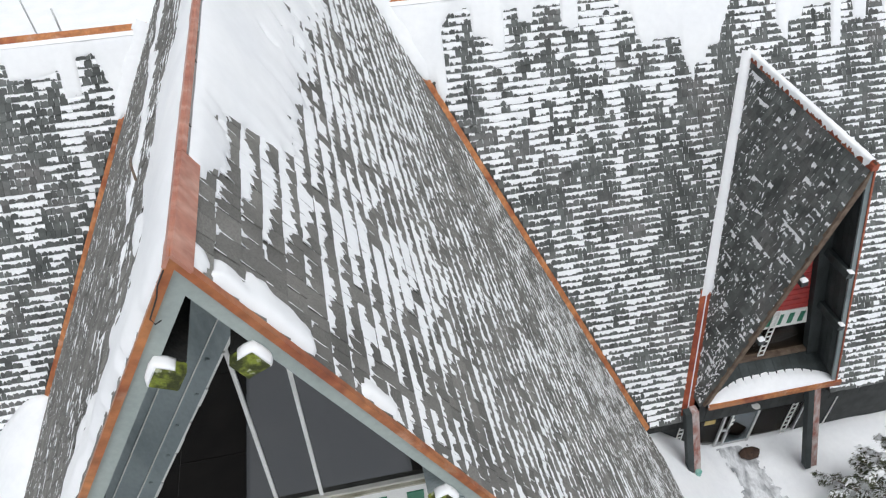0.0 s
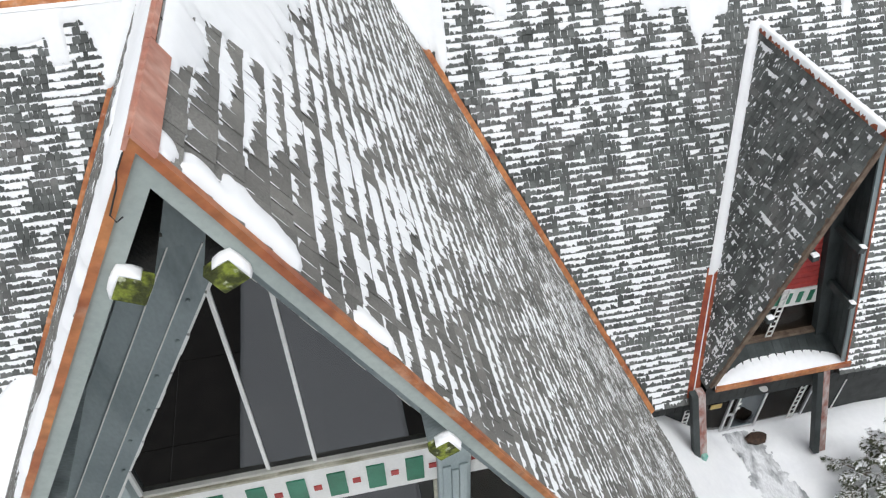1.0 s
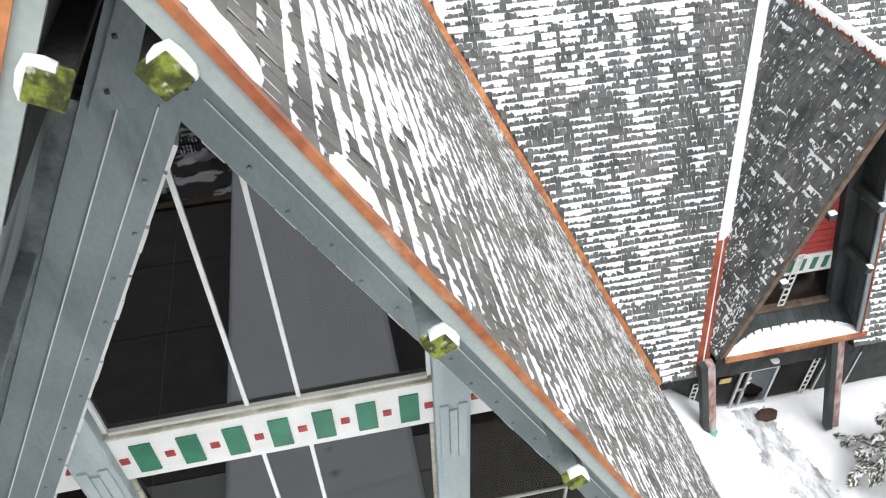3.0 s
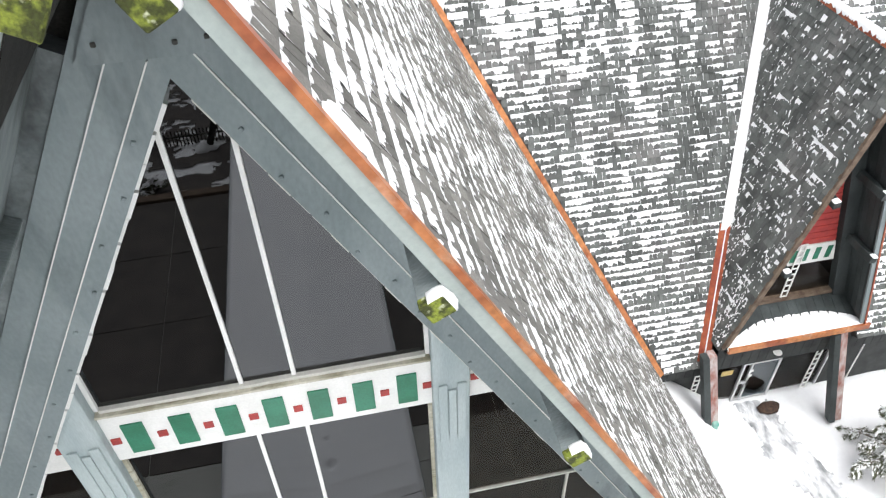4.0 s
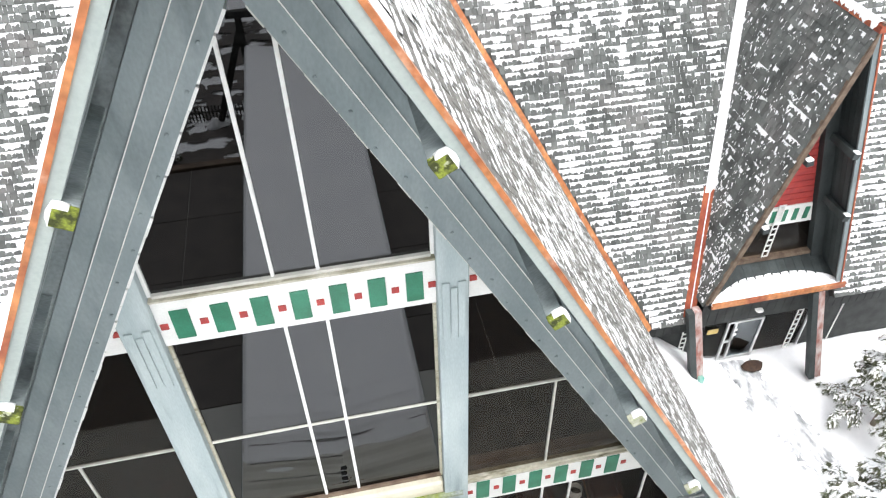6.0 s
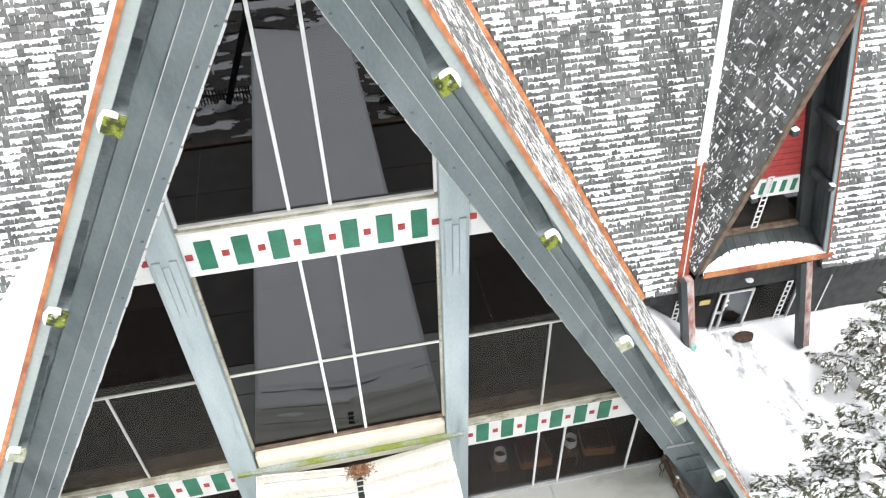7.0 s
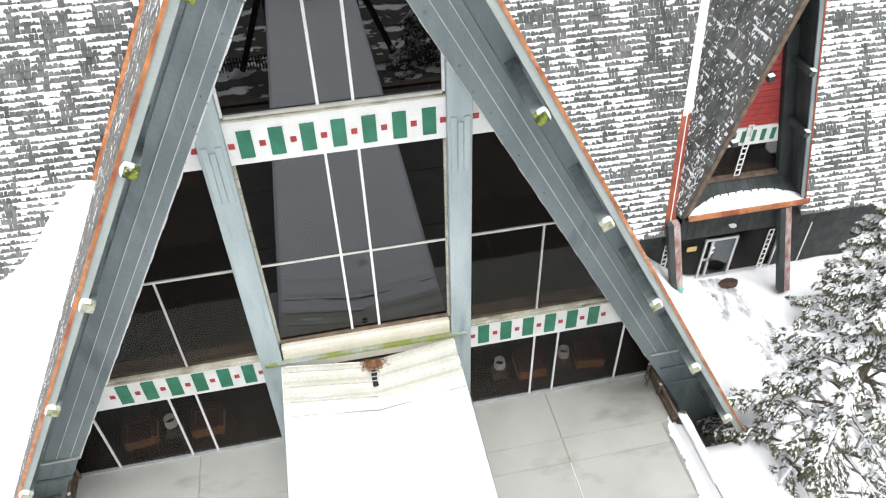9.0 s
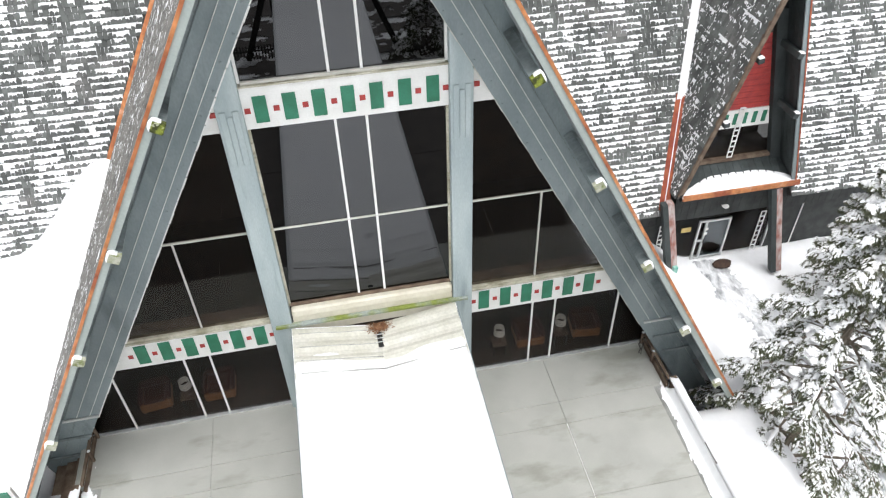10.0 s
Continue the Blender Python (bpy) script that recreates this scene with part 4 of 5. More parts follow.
# ---- snow on the canopy and round the terrace ----
def sheet(name, xs, ys, height, label, group=""):
    """A snow surface over a grid of x and y; height gives None where there is no snow."""
    idx, verts, faces = {}, [], []
    val = [[height(x, y) for x in xs] for y in ys]

    def vert(i, j):
        if (i, j) not in idx:
            idx[(i, j)] = len(verts)
            verts.append((xs[i], ys[j], val[j][i]))
        return idx[(i, j)]

    for j in range(len(ys) - 1):
        for i in range(len(xs) - 1):
            if None not in (val[j][i], val[j][i + 1], val[j + 1][i], val[j + 1][i + 1]):
                faces.append((vert(i, j), vert(i + 1, j), vert(i + 1, j + 1), vert(i, j + 1)))
    return tagged(link(name, verts, faces, SNOW, smooth=True), label, "snow", group, "stuff")


def steps(a, b, n):
    return [a + (b - a) * i / n for i in range(n + 1)]


def canopy_snow(x, y):
    base = canopy_z(x, y) + 0.035
    yy = y + 0.25 * noise.noise((x * 1.3, 7, 2)) - 0.12 * abs(x)
    t = 0.16 * smooth_step(-1.25, -2.3, yy) + 0.05 * smooth_step(-1.9, -2.8, y)
    t += 0.010 * fbm(x * 1.2, y * 1.2, 5) + 0.030 * ((y + 0.3) / 0.56 % 1.0) ** 3 * smooth_step(-4.2, -1.5, y)
    hole = math.hypot((x - 0.08) * 1.5, (y + 0.72 + 0.12 * noise.noise((x * 9, 1, 1))) * 0.8)
    t -= 0.40 * smooth_step(0.42, 0.15, hole)
    for px, py, r in ((0.22, -3.05, 0.16), (0.16, -3.75, 0.07)):
        t -= 0.12 * smooth_step(r, 0.3 * r, math.hypot(x - px, y - py))
    edge = min(2.14 - abs(x), y - CL)
    t = t * smooth_step(-0.01, 0.12, edge) if edge < 0.12 else t
    return base + t - 0.05


sheet("canopy_snow", steps(-2.14, 2.14, 72), steps(CL, -5.2, 90) + steps(-5.1, -0.31, 96), canopy_snow, "smooth thick snow on the walkway roof, melted at the drain")
# rust-brown leaves round the drain, and the drain itself
drain = empty("roof_drain", "black drain with rusty needles and leaves round it", "drain")
rnd = random.Random(5)
bm = bmesh.new()
for q in range(1100):
    a, r = rnd.uniform(0, 2 * math.pi), abs(rnd.gauss(0, 0.12))
    x, y = 0.07 + 1.2 * r * math.cos(a), -0.48 + 0.75 * r * math.sin(a)
    y = min(y, -0.33)
    z = canopy_z(x, y) + 0.05 + rnd.uniform(0, 0.04)
    d, w = rnd.uniform(0, math.pi), rnd.uniform(0.003, 0.010)
    l = rnd.uniform(0.012, 0.04)
    c, s = math.cos(d), math.sin(d)
    bm.faces.new([bm.verts.new((x + l * c * i - w * s * k, y + l * s * i + w * c * k, z + rnd.uniform(0, 0.015))) for i, k in ((-1, -1), (1, -1), (1, 1), (-1, 1))])
tagged(part("leaf_litter", bm, RUST, drain, "rust-brown leaf litter"), kind="stuff")
box("grate", (-0.03, -1.12, canopy_z(0, -0.9) + 0.02), (0.11, -0.60, canopy_z(0, -0.9) + 0.06), BLACK, drain, "black wet drain opening", bevel=0.02)
for q in range(3):
    box("bar", (-0.08, -0.72 - 0.13 * q, canopy_z(0, -0.9) + 0.07), (0.16, -0.70 - 0.13 * q, canopy_z(0, -0.9) + 0.09), METAL, drain, bevel=0.004)

# low walls beside the terrace
for side in (1, -1):
    wall = empty("terrace_wall", "low weathered wooden wall along the terrace, capped with snow", "low wall", kind="structure")
    x0, x1 = sorted((side * 8.12, side * 8.25))
    box("boards", (x0, -17.9, -1.3), (x1, -1.75, 0.36), BROWNWOOD, wall)
    box("cap_rail", (x0 - 0.04, -17.9, 0.36), (x1 + 0.04, -1.72, 0.41), BROWNWOOD, wall, bevel=0.015)
    xr = sorted((side * 8.01, side * 8.09))
    box("hand_rail", (xr[0], -1.76, 0.30), (xr[1], -0.05, 0.38), BROWNWOOD, wall, "thin weathered rail", bevel=0.012)
    box("kick_board", (xr[0], -1.76, -0.3), (xr[1], -0.05, 0.12), BROWNWOOD, wall, "weathered low board", bevel=0.012)
    for q, y in enumerate((-0.06, -0.80)):
        xx = side * (7.97 + 0.01 * q)
        box("stub_post", (xx - 0.035, y - 0.04, 0.0), (xx + 0.035, y + 0.04, 0.46), BROWNWOOD, wall, "short wooden stub post", bevel=0.012)
        tagged(box("snow_lump", (xx - 0.04, y - 0.045, 0.455), (xx + 0.04, y + 0.045, 0.49), SNOW, bevel=0.018), "small cap of snow on a stub post", "snow", "snow caps on the stub posts")

    def wall_snow(x, y, side=side):
        a = abs(x)
        q = abs(a - 8.185 - 0.02 * noise.noise((y * 1.3, 2, side)))
        if q > 0.13:
            return None
        t = (0.075 + 0.02 * fbm(y * 1.1, 3, side)) * (1 - (q / 0.13) ** 4) * smooth_step(-1.75, -2.2, y + 0.15 * noise.noise((x * 9, y * 3, 1)))
        return 0.40 + t - (0.03 if q > 0.11 else 0)

    def wall_ice(x, y, side=side):
        a = abs(x)
        start = smooth_step(-1.3, -2.6, y)
        m = (a - 7.62 + 0.10 * fbm(x * 2.2, y * 0.9, 8)) * 2.2 * start + 0.30 * fbm(x * 5, y * 2.2, 9) + 0.10 * noise.noise((x * 16, y * 9, 4)) - 0.22
        if m < 0:
            return None
        return 0.008 + 0.03 * min(1.0, m) + 0.28 * smooth_step(7.94, 8.10, a) * min(1.0, m * 2)
    xa, xb = sorted((side * 7.67, side * 7.945))
    box("gutter_strip", (xa, -17.9, -0.02), (xb, -1.7, 0.005), WETCONCRETE, wall, "dark wet strip along the terrace wall", bevel=0.002)
    gx = sorted(side * a for a in steps(7.98, 8.45, 24))
    sheet("wall_snow", gx, steps(-17.9, -1.75, 170), wall_snow, "narrow strip of snow on the terrace wall")
    gx = sorted(side * a for a in steps(7.5, 8.10, 34))
    sheet("terrace_ice", gx, steps(-12.0, -1.0, 420), wall_ice, "thin patchy ice and snow along the terrace wall")

# ---- dormer ----
dormer = empty("dormer", "steep dormer with red slats, a white and green band and a window", "dormer", kind="structure")
DW = 7.75


def dormer_half(z, inset=0.0):
    return (DZ - z) / DK - inset


def wedge(name, z0, z1, y0, y1, mat, inset, label=""):
    return extrude_y(name, [(DX - dormer_half(z0, inset), z0), (DX + dormer_half(z0, inset), z0), (DX + dormer_half(z1, inset), z1), (DX - dormer_half(z1, inset), z1)], y0, y1, mat, dormer, label)


wedge("wall_board", 5.6, 8.3, DW, DW + 0.12, SIDING, 0.22)
for q in range(25):
    z = 2.66 + 0.12 * q
    wedge("red_slat", z, z + 0.105, DW - 0.02 - 0.012 * (q % 2), DW + 0.1, RED, 0.62)
wedge("white_band", 1.87, 2.64, DW - 0.05, DW + 0.1, WHITE, 0.62, "white band with green panels")
for q in range(6):
    x = DX - 0.97 + 0.39 * q
    box("green_panel", (x - 0.085, DW - 0.075, 2.02), (x + 0.085, DW - 0.048, 2.5), GREEN, dormer, bevel=0.004)
wedge("pane", 0.5, 1.87, DW + 0.03, DW + 0.04, GLASS_SIDE, 0.60, "dark window pane").visible_shadow = False
wedge("sill", 0.38, 0.52, DW - 0.16, DW + 0.1, BROWNWOOD, 0.45, "weathered window sill")
box("room_back", (12.6, 9.4, 0.2), (17.0, 9.5, 2.6), INTERIOR, dormer)
box("room_floor", (12.6, DW + 0.1, 0.2), (17.0, 9.4, 0.3), INTERIOR, dormer)
for side in (1, -1):
    # lining boards on the slope inside the overhang, frame posts, purlins, barge board
    for q in range(5):
        y0 = DY + 0.10 + 0.22 * q
        z0, z1 = 0.1, 8.6
        extrude_y("lining_board", [(DX + side * dormer_half(z0, 0.13), z0), (DX + side * dormer_half(z1, 0.13), z1), (DX + side * dormer_half(z1, 0.16), z1), (DX + side * dormer_half(z0, 0.16), z0)], y0, y0 + 0.205, LINING, dormer)
    extrude_y("jamb_post", [(DX + side * dormer_half(0.3, 0.58), 0.3), (DX + side * dormer_half(6.6, 0.58), 6.6), (DX + side * dormer_half(6.6, 0.17), 6.6), (DX + side * dormer_half(0.3, 0.17), 0.3)], DW - 0.22, DW + 0.06, LINING, dormer, "dark blue-grey jamb post")
    extrude_y("barge_board", [(DX + side * dormer_half(-0.15, 0.03), -0.15), (DX, DZ - 0.1), (DX, DZ - 0.72), (DX + side * dormer_half(-0.15, 0.17), -0.15)], DY - 0.06, DY, PAINT if side == 1 else BROWNWOOD, dormer, "weathered barge board")
    extrude_y("copper_edge", [(DX + side * dormer_half(-0.2, -0.02), -0.2), (DX, DZ + 0.08), (DX, DZ - 0.12), (DX + side * dormer_half(-0.2, 0.03), -0.2)], DY - 0.09, DY + 0.03, REDCOPPER if side == 1 else BROWNWOOD, dormer, "dull weathered edge strip")
    for z in (5.35, 2.93):
        x = DX + side * dormer_half(z, 0.30)
        m = Matrix.Translation((x, 0, z)) @ pose(0, 0, 0, 0, side * 12, 0)
        pur = box("purlin", (-0.11, DY - 0.22, -0.11), (0.11, DW, 0.11), LINING, dormer, "purlin end", bevel=0.015, m=m)
        tagged(box("snow_lump", (-0.10, DY - 0.24, 0.08), (0.10, DY - 0.05, 0.15), SNOW, bevel=0.03, m=m), "small cap of snow on a purlin end", "snow", "snow caps on the purlin ends")
# apron roof of boards under the window
for q in range(16):
    x = 12.42 + 0.312 * q
    slab_poly("apron_board", [(x, DY - 0.05, -0.26), (x + 0.30, DY - 0.05, -0.26), (x + 0.30, DW, 0.40), (x, DW, 0.40)], (0, -0.6, 1), 0.05, LINING, dormer)
box("apron_edge", (12.52, DY - 0.13, -0.43), (17.42, DY - 0.04, -0.21), COPPER, dormer, "bright copper edge of the apron")
extrude_y("apron_soffit", [(12.5, -0.54), (17.3, -0.54), (17.3, -0.44), (12.5, -0.44)], DY - 0.05, 7.6, SIDING, dormer)


def apron_snow(x, y):
    # an arched drift, the board joints still showing as shallow grooves
    back = DY + 0.10 + 0.62 * max(0.0, 1 - abs((x - 14.97) / 2.5) ** 3.0)
    t = 0.12 * smooth_step(back + 0.05 * noise.noise((x * 3, 1, 1)), back - 0.42, y) + 0.02 * noise.noise((x, y * 2, 3))
    t -= 0.045 * smooth_step(0.05, 0.015, abs((x - 12.42 + 0.006) % 0.312 - 0.006)) * smooth_step(DY + 0.2, DY + 0.5, y)
    t = min(t, 0.15 * smooth_step(DY - 0.11, DY + 0.02, y) + 0.03)
    return -0.235 + 0.575 * (y - DY) + t - 0.03


sheet("apron_snow", steps(12.50, 17.44, 210), steps(DY - 0.105, DW - 0.10, 30), apron_snow, "smooth snow lying on the dormer's apron")


# snow on the dormer's ridge, and in its left valley
def ridge_snow_height(x, y):
    side = abs(x - DX)
    hang = smooth_step(-0.35, 0.45, noise.noise((y * 5.5, 3, 2)) + 0.6 * noise.noise((y * 13, 5, 2)))
    return DZ + 0.10 - 3.2 * side * side + 0.02 * noise.noise((x * 6, y * 4, 2)) - (0.05 + 0.16 * hang) * smooth_step(0.092, 0.105, side)


sheet("dormer_ridge_snow", steps(DX - 0.115, DX + 0.115, 12), steps(DY + 0.05, main_y(DZ) + 0.05, 130), ridge_snow_height, "narrow strip of snow along the dormer's ridge")
box("dormer_ridge_cap", (DX - 0.095, DY - 0.1, DZ - 0.16), (DX + 0.095, main_y(DZ), DZ + 0.02), REDCOPPER, dormer, "copper ridge cap")
for side in (1, -1):
    top, low = Vector((DX, main_y(DZ), DZ)), Vector((DX + side * (DZ - EAVE_Z) / DK, EAVE_Y, EAVE_Z))
    way = (low - top).normalized()
    up = Vector((0, -MK, 1)).normalized()
    out = way.cross(up)
    out = out if out.x * side > 0 else -out
    bm = bmesh.new()
    for q in range(8):
        a, b = top.lerp(low, q / 8), top.lerp(low, min(0.985, (q + 1) / 8 + 0.003) if side == -1 else min(0.93, (q + 1) / 8 + 0.003))
        wide = 0.34 if q > 4 and side == -1 else 0.17
        vs = [bm.verts.new(v) for v in (a + up * 0.16 - out * 0.03, b + up * 0.17 - out * 0.03, b + out * wide + up * 0.06, a + out * wide + up * 0.05, a + out * 0.48 * wide + up * 0.13, b + out * 0.48 * wide + up * 0.14)]
        bm.faces.new((vs[0], vs[1], vs[5], vs[4]))
        bm.faces.new((vs[4], vs[5], vs[2], vs[3]))
    if side == -1:
        tube("seam_snow", [top.lerp(low, f) + out * 0.165 + up * (0.145 + 0.006 * (i % 2)) for i, f in enumerate(steps(0.62, 0.985, 14))], 0.022, SNOW, dormer, "thread of snow on the gutter's seam", sides=5)
    tagged(part("valley_flashing", bm, REDCOPPER), "dark red copper valley gutter beside the dormer", "flashing", kind="structure")
    length = (low - top).length
    blanket("valley_snow", top + up * 0.10, way, out, 0.0, length, -0.1, 0.5,
            lambda u, v: min(0.25 + 0.05 * noise.noise((u * 2, 1, 1)) - abs(v - 0.08) * 1.3, (0.64 * length - u) * 0.8 + 0.3 * noise.noise((v * 20, u, 4))), 0.17, "long strip of snow in the dormer's valley gutter", 0.05)

# ---- lower storey with the entrance ----
wall_entrance = empty("wall_entrance", "dark lower wall with windows and an entrance under the eaves", "wall", kind="structure")
WY = 7.5
for a, b in ((10.2, 13.05), (17.6, 29.5)):
    box("wall_panel", (a, WY, -4.7), (b, WY + 0.2, -1.0), SIDING, wall_entrance)
box("wall_panel", (13.05, WY, -2.2), (17.6, WY + 0.2, -1.0), SIDING, wall_entrance)
for q in range(60):
    x = 10.6 + 0.31 * q
    if not 12.4 < x < 16.9:
        box("board", (x, EAVE_Y + 0.12, -1.85), (x + 0.30, EAVE_Y + 0.15, -1.28), SIDING, wall_entrance)
for q in range(14):
    x = 12.5 + 0.315 * q
    box("board", (x, 6.93, -1.75), (x + 0.305, 6.96, -0.54), SIDING, wall_entrance)
box("ceiling_board", (12.3, 6.96, -1.72), (17.2, WY, -1.66), SIDING, wall_entrance)
box("room_back", (10.5, 10.5, -4.8), (20, 10.6, -1.0), INTERIOR, wall_entrance)
box("room_floor", (10.5, WY + 0.2, -4.85), (20, 10.5, -4.75), CARPET, wall_entrance)
box("pane", (13.1, WY + 0.05, -4.55), (17.55, WY + 0.06, -2.25), GLASS_SIDE, wall_entrance, "dark shop-front glass", bevel=0).visible_shadow = False
for x in (17.55,):
    box("mullion", (x - 0.03, WY - 0.02, -4.6), (x + 0.03, WY + 0.12, -2.2), METAL, wall_entrance, bevel=0.005)
entrance = empty("entrance_door", "glass door in a grey metal frame, closed", "door")
for x in (14.22, 14.53, 15.58):
    stile = box("stile", (x - 0.045, WY - 0.05, -4.66), (x + 0.045, WY + 0.04, -2.50), METAL, entrance, "grey metal stile")
for x0, x1, z in ((14.265, 14.485, -4.60), (14.265, 14.485, -3.62), (14.265, 14.485, -2.55), (14.575, 15.535, -4.58), (14.575, 15.535, -2.56)):
    box("rail", (x0, WY - 0.04, z - 0.05), (x1, WY + 0.03, z + 0.05), METAL, entrance, "grey metal rail")
box("door_pane", (14.575, WY - 0.012, -4.53), (15.535, WY - 0.002, -2.61), DOORGLASS, entrance, "bluish door glass", bevel=0).visible_shadow = False
for z in (-3.02, -3.28):
    box("notice", (14.50, WY - 0.062, z), (14.64, WY - 0.052, z + 0.13), WHITE, entrance, "small white notice")
box("pull_handle", (14.52, WY - 0.12, -3.72), (14.56, WY - 0.06, -3.50), BLACK, stile, "dark lever handle")
tagged(box("notice_board", (13.42, WY - 0.03, -3.0), (13.85, WY, -2.75), material("yellow_card", (0.55, 0.40, 0.12), (0.62, 0.48, 0.2), 4, 0.6)), "small yellow notice on the dark entrance wall", "sign")
lamp = empty("soffit_light", "round white light in the entrance soffit", "lamp")
bm = bmesh.new()
bmesh.ops.create_cone(bm, cap_ends=True, segments=20, radius1=0.11, radius2=0.15, depth=0.06, matrix=Matrix.Translation((14.66, 6.84, -1.28)))
part("diffuser", bm, WHITE, lamp, "white oval diffuser")


def ladder(x, z0, z1, y, lean=0.0):
    """White trim of two strips with rungs, small green panels between."""
    lad = empty("window_trim", "white ladder-shaped window trim with small panels", "trim", "ladder trims on the dark windows")
    for dx in (0, 0.2):
        extrude_y("strip", [(x + dx - 0.02, z0), (x + dx + 0.02, z0), (x + dx + 0.02 + lean, z1), (x + dx - 0.02 + lean, z1)], y - 0.03, y, WHITE, lad)
    n = int((z1 - z0) / 0.24)
    for q in range(n + 1):
        z = z0 + (z1 - z0) * q / n
        xx = x + lean * q / n
        box("rung", (xx - 0.02, y - 0.028, z - 0.03), (xx + 0.22, y - 0.004, z + 0.03), WHITE, lad, bevel=0.003)
    return lad


ladder(16.95, -4.6, -2.45, WY - 0.03)
ladder(12.40, -4.4, -2.45, WY - 0.03)
ladder(14.66, 0.55, 2.75, DW - 0.09, 0.0)
for x in (18.84, 22.2, 25.0):
    box("window_bar", (x - 0.025, WY - 0.04, -4.6), (x + 0.025, WY - 0.005, -1.9), WHITE, wall_entrance, bevel=0.004)

for x0, x1, yb, zb in ((11.74, 12.40, 6.1, -3.7), (16.30, 17.10, 5.85, -4.4)):
    post = empty("entrance_post", "dark timber post with weathered red side, leaning out under the eaves", "post", "posts carrying the dormer")
    for w0, w1, mat, dy, lab in ((0.0, 0.22, LINING, 0.0, "dark green post"), (0.24, 0.50, REDWOOD, 0.06, "flaked red-brown bracket")):
        v = []
        for z, y, dx in ((-0.54, 6.70, 0.0), (zb, yb, x1 - x0 - 0.15)):
            for xx, yy in ((w0, -0.14), (w1, -0.14), (w1, 0.14), (w0, 0.14)):
                v.append((x0 + dx + xx, y + dy + yy, z))
        link("leg", v, [(0, 1, 2, 3), (7, 6, 5, 4), (0, 4, 5, 1), (1, 5, 6, 2), (2, 6, 7, 3), (3, 7, 4, 0)], mat, post, lab)
    fx = x1 - 0.15
    if zb > -4:
        box("foot", (fx + 0.23, yb - 0.17, zb - 0.5), (fx + 0.45, yb + 0.26, zb + 0.30), TEAL, post, "faded teal painted foot", bevel=0.03)


def trampled(x, y):
    m = 0.75 - abs(x - 14.95 - 0.17 * (6.8 - y)) + 0.35 * fbm(x * 1.6, y * 0.7, 44) - 0.5 * smooth_step(2.6, 0.4, y) + 0.22 * fbm(x * 5, y * 4, 46)
    if m < 0:
        return None
    return ground_z(x, y) + 0.05 * smooth_step(0, 0.2, m) + 0.07 * fbm(x * 3.4, y * 1.6, 45) * smooth_step(0, 0.4, m)


tagged(sheet("trampled_snow", steps(13.4, 17.2, 60), steps(0.4, 7.4, 90), trampled, "trampled grey snow on the way to the entrance"), "trampled grey snow on the way to the entrance").data.materials[0] = TRAMPLED
# low lump of plain dark brown in the snow by the door
bm = bmesh.new()
bmesh.ops.create_icosphere(bm, subdivisions=3, radius=1.0)
for v in bm.verts:
    k = 1 + 0.22 * noise.noise(v.co * 2.1)
    v.co = Vector((15.42 + 0.40 * v.co.x * k, 6.92 + 0.26 * v.co.y * k, -4.66 + 0.13 * v.co.z * k + 0.03 * noise.noise(v.co * 7)))
tagged(part("brown_mound", bm, BROWNLUMP, smooth=True), "low dark brown mound in the snow before the entrance", "leaf mound")

def driven(x, y):
    m = 0.8 - abs(x - 16.0 - 0.12 * (y + 3)) + 0.4 * fbm(x * 1.2, y * 0.5, 47) - 0.25 + 0.5 * fbm(x * 4.5, y * 1.2, 48)
    if m < 0 or y > -0.2:
        return None
    return ground_z(x, y) + 0.04 * smooth_step(0, 0.2, m) + 0.05 * fbm(x * 5, y * 1.2, 49) * smooth_step(0, 0.4, m)


tagged(sheet("driven_snow", steps(14.2, 18.2, 80), steps(-9.0, 0.4, 130), driven, "grey wheel-marked snow below the trees"), "grey wheel-marked snow below the trees").data.materials[0] = TRAMPLED

# ---- lounge behind the glass ----
lounge = empty("lounge_room", "dim lounge behind the gable's glass", "room", kind="structure")
box("floor_slab", (-9.4, 0.15, -0.1), (9.4, 9.0, 0.0), CARPET, lounge)
extrude_y("back_wall", [(-9.2, -0.1), (9.4, -0.1), in_gable(0.5, 0.5 * SA / CA, 1)], 8.9, 9.0, INTERIOR, lounge)
for side in (1, -1):
    clipped("inner_ledge", 3.30, 3.62, 2.65, 0.22, 0.46, side, BROWNWOOD, "brown wooden ledge inside the glass")
    rafter("lining", 0.50, 0.52, 0.15, 9.0, side, -0.1, INTERIOR, lounge)


